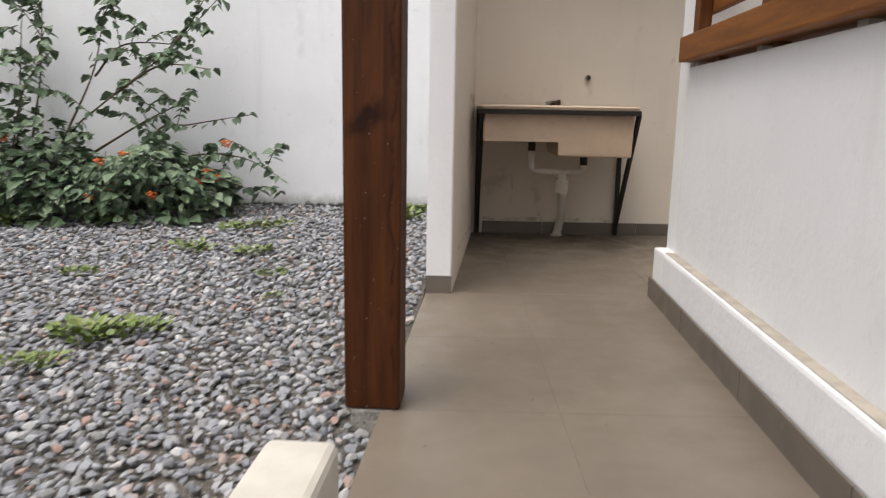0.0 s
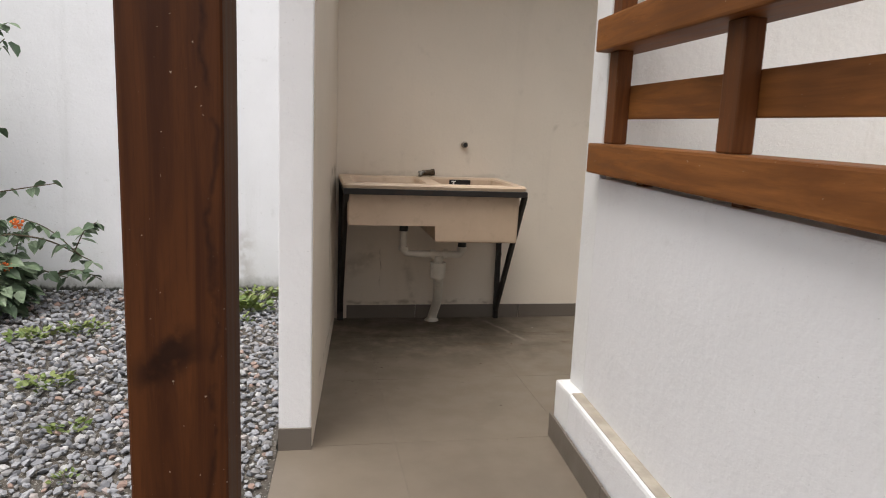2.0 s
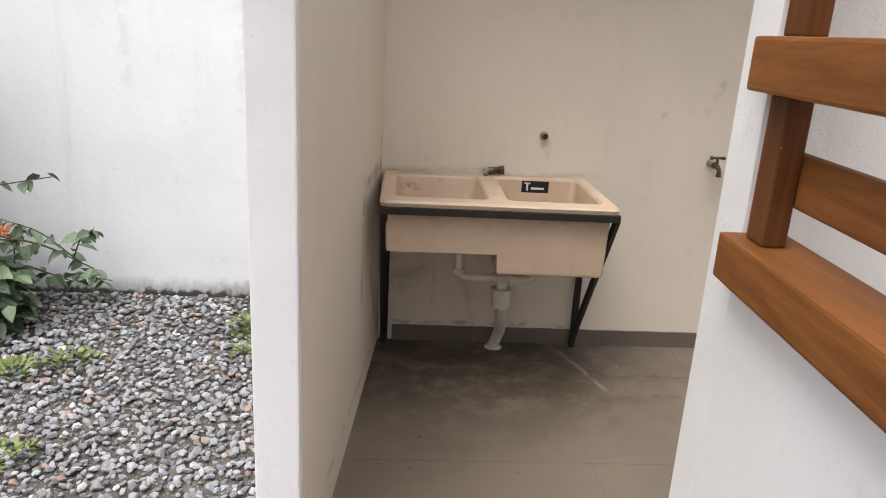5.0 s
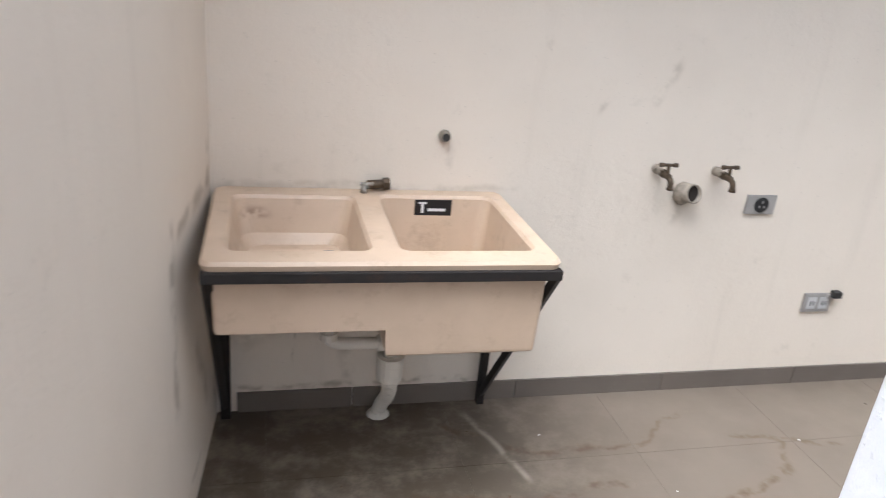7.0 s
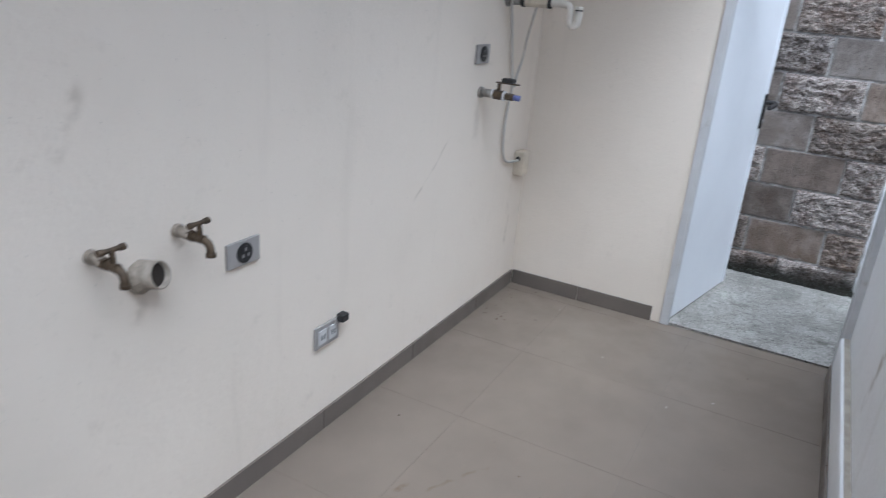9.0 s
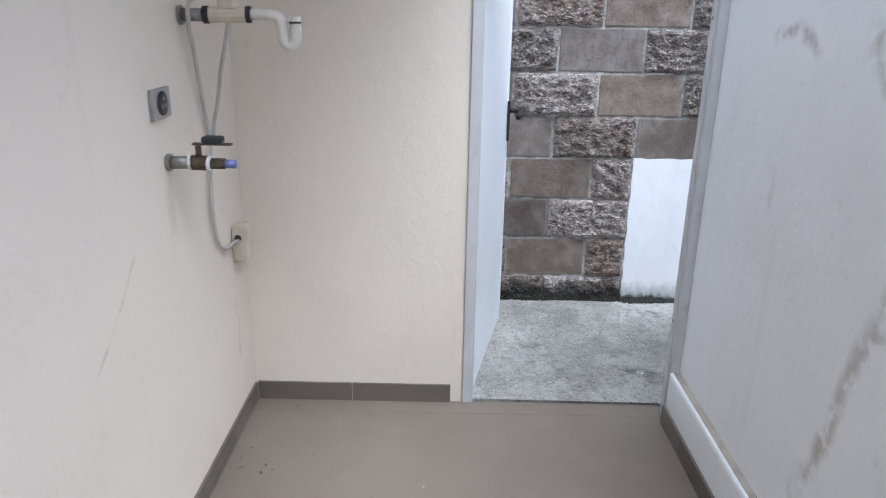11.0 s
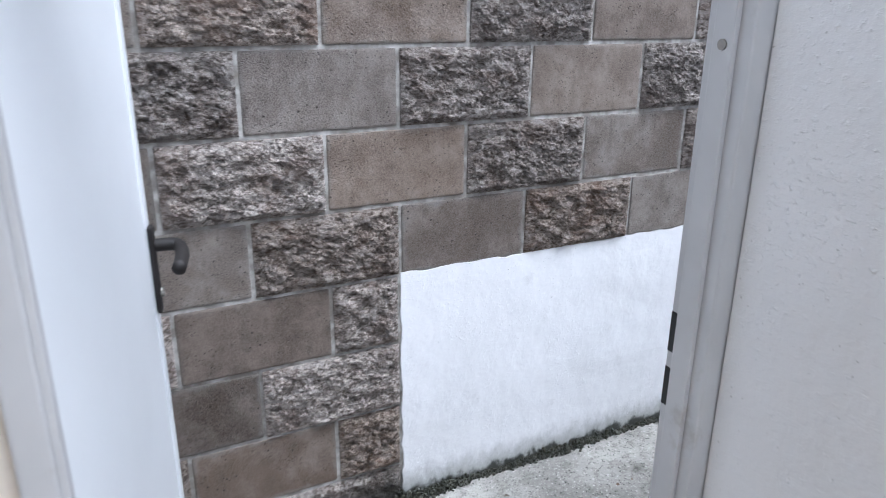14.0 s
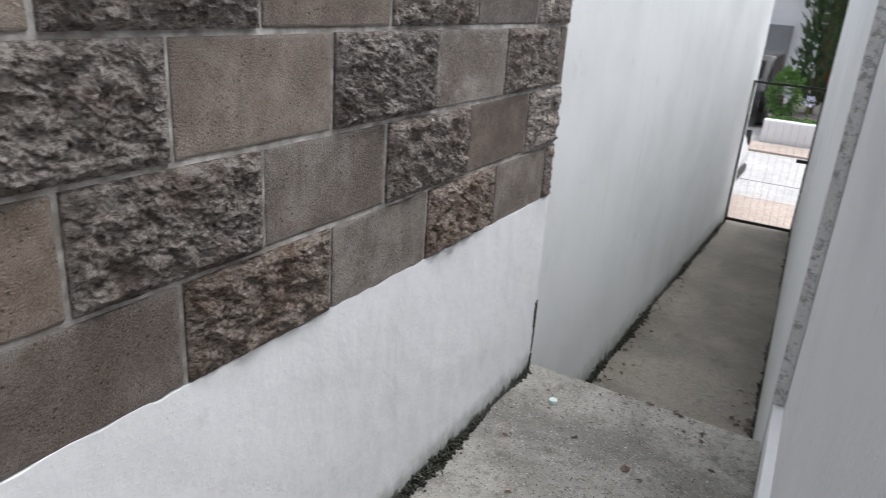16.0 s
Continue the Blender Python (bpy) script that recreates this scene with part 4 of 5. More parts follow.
part("seal_ring", tube([(0.01, -0.114, -0.002), (0.01, -0.123, -0.003)], 0.0225, 14), PAPER, gas)
part("blue_cap", tube([(0.013, -0.165, -0.004), (0.015, -0.195, -0.005)], 0.013, 12), plain("blue_cap", (0.16, 0.18, 0.42), 0.5), gas, "blue plastic cap", True)
part("stem", tube([(0.008, -0.09, 0.02), (0.008, -0.09, 0.05)], 0.009, 10), BRASS, gas)
part("lever", box(-0.002, -0.19, 0.052, 0.018, -0.075, 0.058, 0.002), BRASS, gas)
part("grip", box(-0.014, -0.165, 0.058, 0.03, -0.105, 0.078, 0.008), RUBBER, gas, "dark wing grip")

heater = thing("heater_pipework", (3.795, WALL, 1.603), "ivory plastic valve and white elbow pipes high on the wall", "pipework")
part("wall_flange", tube([(0, 0.001, 0), (0, -0.01, 0)], 0.028, 14), GALVANISED, heater)
part("pipe_stub", tube([(0, -0.01, 0), (0.004, -0.075, 0.002)], 0.019, 14), GALVANISED, heater, "", True)
part("gasket", tube([(0.004, -0.072, 0.002), (0.005, -0.09, 0.002)], 0.026, 14), RUBBER, heater)
part("valve_body", tube([(0.005, -0.09, 0.002), (0.012, -0.2, 0.004)], 0.024, 12), BOX_PLASTIC, heater)
part("valve_top", box(-0.012, -0.17, 0.02, 0.03, -0.12, 0.055, 0.006), BOX_PLASTIC, heater)
part("gasket", tube([(0.012, -0.2, 0.004), (0.013, -0.214, 0.004)], 0.025, 14), RUBBER, heater)
part("elbow_pipe", tube(curve_points([(0.013, -0.21, 0.004), (0.016, -0.275, 0.004), (0.018, -0.298, -0.004), (0.02, -0.306, -0.03), (0.02, -0.308, -0.062), (0.02, -0.318, -0.084), (0.02, -0.336, -0.084), (0.02, -0.346, -0.062), (0.02, -0.346, 0.0)], 5), 0.0165, 14), PVC, heater, "white elbow pipe", True)
part("pipe_collar", tube([(0.02, -0.346, -0.045), (0.02, -0.346, -0.03)], 0.0195, 14), PVC, heater)
part("pipe_seal", tube([(0.02, -0.346, -0.020), (0.02, -0.346, -0.014)], 0.0180, 14), RUBBER, heater)

outlet_box = thing("surface_box", (4.15, 4.923, 0.765), "ivory plastic surface box with round knock-outs", "socket")
part("case", box(-0.045, -0.026, -0.067, 0.045, 0.024, 0.067, 0.006), BOX_PLASTIC, outlet_box)
part("lid", box(-0.043, -0.031, -0.065, 0.043, -0.025, 0.065, 0.003), BOX_PLASTIC, outlet_box)
# raised black disc paints the dark of an open hole
part("knock_out", tube([(-0.0445, 0.0, 0.028), (-0.048, 0.0, 0.028)], 0.013, 14), RUBBER, outlet_box, "black disc standing in for the shade in an open knock-out")
part("knock_out", tube([(-0.0445, 0.002, -0.022), (-0.047, 0.002, -0.022)], 0.013, 14), BOX_PLASTIC, outlet_box)
flexes = ([(3.80, 4.80, 1.615), (3.79, 4.79, 1.655), (3.77, 4.85, 1.67), (3.755, 4.90, 1.64), (3.765, 4.912, 1.58), (3.808, 4.92, 1.51), (3.885, 4.932, 1.33), (3.932, 4.935, 1.20), (3.905, 4.935, 1.09), (3.890, 4.935, 0.983), (3.908, 4.935, 0.86), (3.965, 4.932, 0.80), (4.10, 4.922, 0.785)],
          [(3.805, 4.80, 1.60), (3.835, 4.83, 1.51), (3.876, 4.86, 1.443), (3.95, 4.905, 1.324), (3.945, 4.922, 1.25), (3.936, 4.926, 1.19)])
for path in flexes:
    tagged(finish("power_cable", tube(curve_points(path, 7), 0.0065, 8), CABLE, True), "pale grey power cable hanging down the wall", "cable", "hanging cables")
# ---- plants ----
def many(name, proto_v, proto_f, mats, material):
    """One joined mesh of many small copies: mats are 4 x 4 arrays."""
    pv, n = np.asarray(proto_v, float), len(proto_v)
    vs = np.concatenate([(pv @ m[:3, :3].T) + m[:3, 3] for m in mats])
    fs = [tuple(i + k * n for i in f) for k in range(len(mats)) for f in proto_f]
    me = bpy.data.meshes.new(name)
    me.from_pydata(vs.tolist(), [], fs)
    me.materials.append(material)
    return new(name, me)


LEAF_V = [(0, 0, 0), (0.35, 0.26, 0.06), (0.26, 0.62, 0.03), (0, 1, -0.12), (-0.26, 0.62, 0.03), (-0.35, 0.26, 0.06), (0, 0.32, -0.04), (0, 0.66, -0.06)]
LEAF_F = [(0, 1, 6), (1, 2, 7, 6), (2, 3, 7), (0, 6, 5), (6, 7, 4, 5), (7, 3, 4)]
rng = random.Random(7)


def spray(p, heading, size, droop=0.6):
    """The pose of one leaf at p, pointing along heading and hanging a little."""
    d = (Vector(heading).normalized() + Vector((rng.uniform(-0.5, 0.5), rng.uniform(-0.5, 0.5), rng.uniform(-0.4, 0.3) - droop))).normalized()
    q = d.to_track_quat("Y", "Z") @ Euler((0, rng.uniform(-0.8, 0.8), 0)).to_quaternion()
    s = size * rng.uniform(0.7, 1.2)
    return np.array(Matrix.LocRotScale(p, q, (s, s, s)))


bush = thing("lantana_bush", (-2.6, 4.85, 0.10), "sprawling green lantana bush with orange flowers by the wall", "shrub")
STEMS = (((-3.25, 0.05), (-2.97, 0.62), (-2.67, 0.86), (-2.25, 1.2), (-1.84, 1.58)), ((-2.8, 0.1), (-2.38, 0.66), (-2.1, 0.72), (-1.66, 0.80)), ((-2.7, 0.15), (-2.2, 0.47), (-1.75, 0.50), (-1.47, 0.36)),
         ((-2.9, 0.5), (-2.5, 0.74), (-2.17, 0.88)), ((-3.55, 0.1), (-3.42, 0.8), (-3.36, 1.5)), ((-3.4, 0.2), (-3.18, 0.9), (-3.0, 1.22)), ((-3.3, 0.6), (-3.22, 1.1), (-3.14, 1.6)),
         ((-2.95, 0.65), (-2.78, 1.1), (-2.64, 1.56)), ((-2.6, 0.92), (-2.25, 1.12), (-1.88, 1.1)), ((-2.8, 1.05), (-2.55, 1.27), (-2.1, 1.28)), ((-2.3, 1.15), (-2.05, 1.42), (-1.98, 1.64)), ((-2.5, 0.2), (-2.0, 0.3), (-1.66, 0.22)), ((-3.7, 0.3), (-3.75, 1.0), (-3.6, 1.55)))
stems, leaves, flowers = None, [], []
bpy.context.view_layer.update()
for stem in STEMS:
    y = 4.84 + rng.uniform(-0.16, 0.14)
    knots = [Vector((0.952 * x - 0.01, y + rng.uniform(-0.06, 0.06), 0.952 * z + 0.04)) for x, z in stem]
    line = curve_points(knots, 9)
    stems = tube(line, 0.009, 6, stems, 0.0026)
    for k in range(7, len(line)):
        for _ in range(2):
            if rng.random() < 0.6:
                a = rng.uniform(0, 2 * math.pi)
                leaves.append(spray(line[k] + Vector((rng.uniform(-0.03, 0.03), rng.uniform(-0.03, 0.03), rng.uniform(-0.02, 0.02))), Vector((math.cos(a), 0.7 * math.sin(a) - 0.3, 0.1)), rng.uniform(0.06, 0.105), 0.8))
    # side twigs
    for _ in range(4):
        k = rng.randrange(8, len(line) - 2)
        end = line[k] + Vector((rng.uniform(-0.28, 0.3), rng.uniform(-0.2, 0.1), rng.uniform(-0.05, 0.28)))
        twig = curve_points([line[k], line[k].lerp(end, 0.5) + Vector((0, 0, 0.04)), end], 5)
        stems = tube(twig, 0.004, 5, stems, 0.0018)
        for p in twig[2:]:
            for s in (-1, 1):
                if rng.random() < 0.75:
                    leaves.append(spray(p, Vector((s * rng.random(), rng.uniform(-1, 0.6), 0.1)), rng.uniform(0.05, 0.09), 0.6))
for _ in range(3000):
    u, w = rng.uniform(0, 2 * math.pi), rng.random() ** 0.45
    x = -2.95 + 1.25 * w * math.cos(u)
    y = 4.68 + 0.42 * w * math.sin(u)
    top = 0.72 + 0.22 * math.sin(x * 3.1) + 0.1 * math.sin(x * 7.7) - 0.45 * max(0.0, x + 2.3)
    z = yard_z(y) + 0.02 + 0.9 * max(top, 0.15) * rng.random() ** 0.75 * math.sqrt(max(0.0, 1.05 - w * w * 0.8))
    leaves.append(spray(Vector((x, y, z)), Vector((math.cos(u) + rng.uniform(-0.6, 0.6), math.sin(u) - 0.4, 0.25)), rng.uniform(0.06, 0.115), 0.45))
for _ in range(60):
    x, y = rng.uniform(-3.9, -1.95), rng.uniform(4.75, 5.2)
    y -= 0.22
    line = curve_points([(x * 0.7 - 0.8, 4.88, 0.10), (x * 0.85 - 0.4, (y + 4.88) / 2, 0.25), (x, y, rng.uniform(0.22, 0.55))], 4)
    stems = tube(line, 0.006, 5, stems, 0.002)
part("branchwork", at_place(bush, stems), BARK, bush, "thin brown woody stems")
crown = many("leaves", LEAF_V, LEAF_F, leaves, LEAF)
crown.parent = bush
crown.matrix_parent_inverse = bush.matrix_world.inverted()
tagged(crown, "small toothed green leaves", "", "", "stuff")
for x, y, z in ((-3.25, 4.72, 0.62), (-2.42, 4.68, 0.52), (-2.58, 4.66, 0.47), (-2.48, 4.58, 0.32), (-2.62, 4.55, 0.24), (-2.22, 4.62, 0.26), (-1.78, 4.85, 0.60), (-1.92, 4.85, 0.40), (-1.85, 4.86, 0.36), (-1.98, 4.84, 0.33), (-3.6, 4.7, 0.5)):
    x, y, z = 0.955 * x - 0.01, 0.955 * y, 0.955 * z + 0.04
    b = None
    for k in range(11):
        a, r = k * 2.4, 0.028 * math.sqrt(k / 11)
        c = Vector((x + r * math.cos(a), y - 0.012 + 0.012 * (k % 3), z + r * math.sin(a)))
        b = tube([c, c + Vector((0, -0.008, 0.002))], 0.009, 6, b, 0.006)
    part("flower_head", at_place(bush, b), FLOWER, bush, "orange-red flower head")


def weed(x, y, z, size, count, material, label, name="weed"):
    mats = []
    for _ in range(count):
        a, r = rng.uniform(0, 2 * math.pi), size * rng.random() ** 0.7
        mats.append(spray(Vector((x + r * math.cos(a), y + r * 0.7 * math.sin(a), z + rng.uniform(0.0, size * 0.35))), Vector((math.cos(a), math.sin(a), 0.9)), size * 0.30, 0.1))
    return tagged(many(name, LEAF_V, LEAF_F, mats, material), label, "weed", "weeds in the gravel", "stuff")


for x, y, size, count in ((-1.56, 2.47, 0.15, 130), (-1.40, 2.56, 0.10, 70), (-1.62, 2.2, 0.10, 60), (-1.66, 3.8, 0.12, 70), (-0.60, 4.72, 0.16, 150), (-0.50, 4.95, 0.13, 100), (-1.35, 4.40, 0.11, 70), (-1.30, 3.74, 0.11, 70), (-0.62, 4.52, 0.09, 60),
                          (-2.05, 3.3, 0.10, 50), (-1.1, 3.35, 0.09, 40), (-2.45, 4.45, 0.14, 80), (-3.0, 4.35, 0.16, 90), (-1.0, 3.0, 0.06, 25), (-1.55, 4.3, 0.12, 60)):
    weed(x, y, yard_z(y) + 0.012, size, count, WEED, "low green weed growing through grey gravel")
weed(-0.405, 2.50, -0.03, 0.055, 55, leaf_net("yellow_weed_leaf", (0.30, 0.20, 0.04), (0.38, 0.30, 0.07)), "yellowing little weed at the walkway's edge")
weed(-0.40, 2.72, -0.03, 0.04, 35, WEED, "small weed at the walkway's edge")
for k in range(7):
    x = -2.0 + 0.25 * k
    weed(x, 5.08, 0.14, 0.035, 14, DRY, "dark dead plant scraps at the wall's foot", "dead_weed")

# ---- gravel: one layer of angular stones ----
grng = np.random.default_rng(5)
ico = bmesh.new()
bmesh.ops.create_icosphere(ico, subdivisions=1, radius=1.0)
ico_v = np.array([v.co[:] for v in ico.verts])
ico_f = [tuple(v.index for v in f.verts) for f in ico.faces]
ico.free()
protos = []
for _ in range(14):
    v = ico_v * grng.uniform(0.72, 1.15, (len(ico_v), 1))
    for _ in range(4):
        nrm = grng.normal(size=3)
        nrm /= np.linalg.norm(nrm)
        d = v @ nrm
        cut = grng.uniform(0.45, 0.75)
        v = v - np.where(d > cut, d - cut, 0.0)[:, None] * nrm
    protos.append(v * (1.0, grng.uniform(0.65, 0.95), grng.uniform(0.42, 0.65)))
verts, faces, count = [], [], 0
STEP = 0.0300
nv = len(ico_v)
for iy in range(int((5.11 - 0.4) / STEP)):
    for ix in range(int(4.9 / STEP)):
        x = -5.0 + ix * STEP + (iy % 2) * STEP * 0.5 + grng.uniform(-0.012, 0.012)
        y = 0.4 + iy * STEP + grng.uniform(-0.012, 0.012)
        limit = EDGE(y) - 0.02 if y < 3.16 else -0.35 + 0.07 * (y - 3.17)
        if x > limit or x < -3.9 and y < 3.2 or x < -2.2 and y < 1.9 or x < -2.9 and y < 2.6:
            continue
        if -0.57 < x < -0.36 and y < 1.09 or abs(x + 0.4275) < 0.085 and abs(y - 1.89) < 0.085:
            continue
        size = 0.0192 * grng.uniform(0.62, 1.4)
        rot = np.array(Euler((grng.uniform(-0.5, 0.5), grng.uniform(-0.5, 0.5), grng.uniform(0, 6.28))).to_matrix())
        verts.append(protos[grng.integers(14)] @ rot.T * size + (x, y, yard_z(y) + 0.009 + grng.uniform(-0.008, 0.011)))
        faces.append(count)
        count += 1
me = bpy.data.meshes.new("gravel")
base_f = np.array(ico_f)
all_f = (base_f[None] + (np.arange(count) * nv)[:, None, None]).reshape(-1, 3)
me.from_pydata(np.concatenate(verts).tolist(), [], all_f.tolist())
me.materials.append(GRAVEL)
tagged(new("gravel", me), "loose angular grey gravel covering the yard", "gravel", "", "stuff")

# ---- gate and street ----
gate = thing("street_gate", (5.05, -4.65, -0.56), "thin black steel gate at the passage's end", "gate")
for name, a in (("post", (4.703, -4.665, -0.60, 4.722, -4.64, 0.965)), ("post", (5.372, -4.665, -0.60, 5.391, -4.64, 0.965)), ("rail", (4.722, -4.662, 0.942, 5.372, -4.643, 0.962)), ("rail", (4.722, -4.665, -0.555, 5.372, -4.64, -0.525))):
    part(name, at_place(gate, box(*a, 0.002)), BLACK_STEEL, gate)
for k in range(8):
    x = 4.79 + 0.073 * k
    part("bar", at_place(gate, tube([(x, -4.652, -0.525), (x, -4.652, 0.942)], 0.0013, 5)), GALVANISED, gate)
part("latch", at_place(gate, box(4.715, -4.675, 0.19, 4.82, -4.635, 0.225, 0.006)), BLACK_STEEL, gate)

structure("pavement", box(-30, -6.3, -0.84, 40, -4.905, -0.64, 0.01), PAVING, "pinkish paved footway beyond the gate")
structure("road", box(-40, -10.0, -0.86, 50, -6.3, -0.70), STREET, "pale concrete street")
structure("road_joint", box(-40, -7.6, -0.75, 50, -7.57, -0.698), SOIL, "dark joint across the pale street")
structure("far_pavement", box(-30, -10.95, -0.84, 40, -10.0, -0.66, 0.01), PAVING, "pinkish paved footway across the street")
structure("drive", box(5.87, -19.5, -0.84, 9.5, -10.95, -0.66, 0.01), STREET, "pale driveway across the street")
bed_wall = tagged(finish("planter_wall", box(-2.0, -11.25, -0.70, 5.86, -11.0, -0.25, 0.03), WHITE), "low white rendered planter wall", "planter")
structure("planter_soil", box(-2.0, -15.5, -0.9, 5.86, -11.25, -0.30), SOIL, "planted soil behind the planter wall")
frng = random.Random(21)


def clump(name, cx, cy, cz, rx, ry, rz, count, size, material, label, category, up=0.4):
    mats = []
    for _ in range(count):
        v = Vector((frng.gauss(0, 1), frng.gauss(0, 1), frng.gauss(0, 1))).normalized() * frng.uniform(0.75, 1.06)
        v *= 1.0 + 0.12 * math.sin(v.x * 9 + v.z * 7)
        p = Vector((cx + v.x * rx, cy + v.y * ry, cz + v.z * rz))
        q = (v + Vector((0, 0, up))).normalized().to_track_quat("Y", "Z") @ Euler((0, frng.uniform(-1.5, 1.5), 0)).to_quaternion()
        s = size * frng.uniform(0.6, 1.3)
        mats.append(np.array(Matrix.LocRotScale(p, q, (s, s, s))))
    return many(name, LEAF_V, LEAF_F, mats, material)


hedge = thing("round_shrub", (5.72, -12.2, -0.30), "clipped round green shrub in the planter", "shrub")
ob = clump("leaves", 0, 0, 0.46, 0.27, 0.30, 0.42, 1300, 0.075, HEDGE, "", "")
ob.parent = hedge
part("trunk", tube([(0, 0, -0.02), (0.02, 0, 0.4)], 0.04, 8, None, 0.02), BARK, hedge)
for cx, cz, tall in ((5.27, 0.0, 5.6), (3.3, 0.0, 4.8)):
    tree = thing("cypress", (cx, -13.2, -0.31), "tall narrow dark green cypress tree", "tree", "cypresses")
    part("trunk", tube([(0, 0, 0), (0.02, 0, tall * 0.9)], 0.08, 8, None, 0.02), BARK, tree)
    mats = []
    for _ in range(4200):
        h = frng.random() ** 0.85
        a = frng.uniform(0, 2 * math.pi)
        r = 0.56 * (1 - h) ** 0.55 * min(1.0, h * 6 + 0.35) * (0.78 + 0.25 * math.sin(a * 5 + h * 21)) * frng.uniform(0.6, 1.08)
        p = Vector((r * math.cos(a), r * math.sin(a), 0.15 + h * tall))
        q = Vector((math.cos(a) * 0.45, math.sin(a) * 0.45, 1)).to_track_quat("Y", "Z") @ Euler((0, frng.uniform(-1.5, 1.5), 0)).to_quaternion()
        s = 0.15 * frng.uniform(0.6, 1.3)
        mats.append(np.array(Matrix.LocRotScale(p, q, (s * 0.6, s, s))))
    ob = many("foliage", LEAF_V, LEAF_F, mats, CYPRESS)
    ob.parent = tree
for k in range(7):
    cx = 5.55 - 0.40 * k + frng.uniform(-0.06, 0.06)
    lily = thing("agapanthus", (cx, -11.42, -0.30), "arching strap-leaved plant with pale blue flowers", "plant", "planter plants")
    mats = []
    for _ in range(60):
        a = frng.uniform(0, 2 * math.pi)
        p = Vector((frng.uniform(-0.06, 0.06), frng.uniform(-0.05, 0.05), 0.0))
        for s in range(3):
            d = Vector((math.cos(a), math.sin(a) + 0.25, 1.0 - s * 0.9)).normalized()
            q = d.to_track_quat("Y", "Z")
            L = frng.uniform(0.08, 0.125)
            mats.append(np.array(Matrix.LocRotScale(p, q, (0.045, L, L))))
            p = p + d * L * 0.9
    ob = many("leaves", LEAF_V, LEAF_F, mats, HEDGE)
    ob.parent = lily
    if k in (1, 3, 4):
        part("flower_stalk", tube([(0, 0, 0), (0.02, 0.05, 0.40)], 0.008, 5), WEED, lily)
        ob = clump("flower_head", 0.02, 0.05, 0.43, 0.075, 0.075, 0.065, 60, 0.05, FLOWER_PALE, "", "")
        ob.parent = lily
        tagged(ob, "round pale blue flower head", "", "", "stuff")

house = thing("white_house", (2.0, -20.5, -0.7), "white rendered house across the street with a grey panel", "house")
part("wall", at_place(house, box(-8, -24, -0.8, 16.0, -20.0, 6.4)), WHITE, house)
part("grey_panel", at_place(house, box(6.55, -20.0, -0.8, 7.35, -19.8, 1.28, 0.02)), plain("grey_panel_paint", (0.24, 0.245, 0.255), 0.7, 0, 0.1, 3.0), house, "smooth grey wall panel")
part("parapet", at_place(house, box(-8.1, -24, 6.4, 16.1, -19.9, 6.7, 0.03)), WHITE, house)
# solid black box in place of the shade inside a garage opening
part("dark_opening", at_place(house, box(7.5, -20.0, -0.75, 9.6, -19.9, 1.1, 0.01)), RUBBER, house, "black box standing in for a shaded garage opening")
part("entrance_door", at_place(house, box(4.3, -20.0, -0.7, 5.6, -19.92, 2.1, 0.01)), WOOD_STAND, house, "dark brown timber entrance door")
part("window_frame", at_place(house, box(0.2, -20.0, 3.2, 2.2, -19.94, 4.6, 0.01)), BLACK_STEEL, house)
part("canopy", at_place(house, box(3.6, -20.0, 2.2, 6.2, -18.9, 2.42, 0.02)), FRAME_PAINT, house)

def park_car(place, turn, color, label):
    car = thing("parked_car", place, label, "car", "parked cars")
    cb = bmesh.new()
    profile = [(-1.42, 0.30), (-1.46, 0.52), (-1.40, 0.72), (-1.22, 0.90), (-0.72, 1.42), (0.75, 1.46), (1.35, 1.0), (2.15, 0.85), (2.25, 0.45), (2.2, 0.28)]
    for y, k in ((-0.74, 0.97), (-0.66, 1.0), (0.66, 1.0), (0.74, 0.97)):
        for x, z in profile:
            cb.verts.new((x * k, y, z * k + 0.01))
    cb.verts.ensure_lookup_table()
    npf = len(profile)
    for r in range(3):
        for k in range(npf):
            a, b = r * npf + k, r * npf + (k + 1) % npf
            cb.faces.new((cb.verts[a], cb.verts[b], cb.verts[b + npf], cb.verts[a + npf]))
    cb.faces.new([cb.verts[k] for k in range(npf)][::-1])
    cb.faces.new([cb.verts[3 * npf + k] for k in range(npf)])
    bmesh.ops.recalc_face_normals(cb, faces=cb.faces[:])
    bmesh.ops.bevel(cb, geom=cb.edges[:], offset=0.03, segments=2, affect="EDGES", profile=0.6)
    part("body", cb, plain("car_paint", color, 0.25, 0, 0.02, 3.0, 0.0), car, "", True)
    part("bumper_trim", box(-1.475, -0.62, 0.30, -1.40, 0.62, 0.40, 0.02), RUBBER, car, "black bumper trim")
    part("rear_window", box(-1.16, -0.56, 0.98, -0.78, 0.56, 1.34, 0.02), CLEAR_STICKER, car, "dark rear window")
    for y in (-0.745, 0.725):
        part("tail_light", box(-1.44, y - 0.0, 0.62, -1.25, y + 0.02, 0.82, 0.008), CLEAR_STICKER, car, "dark tail light")
    for x in (-0.95, 1.5):
        for y in (-0.70, 0.70):
            wheel = part("wheel", tube([(x, y - 0.09, 0.30), (x, y + 0.09, 0.30)], 0.30, 22), RUBBER, car, "black tyre")
            part("rim", tube([(x, y - 0.095, 0.30), (x, y + 0.095, 0.30)], 0.18, 14), GALVANISED, wheel)
    car.rotation_euler = (0, 0, radians(turn))


park_car((6.95, -5.78, -0.64), 0, (0.75, 0.75, 0.75), "white parked car, its rounded end showing past the wall")
park_car((6.84, -14.0, -0.66), -90, (0.012, 0.012, 0.014), "black car parked on the driveway beside the planter")

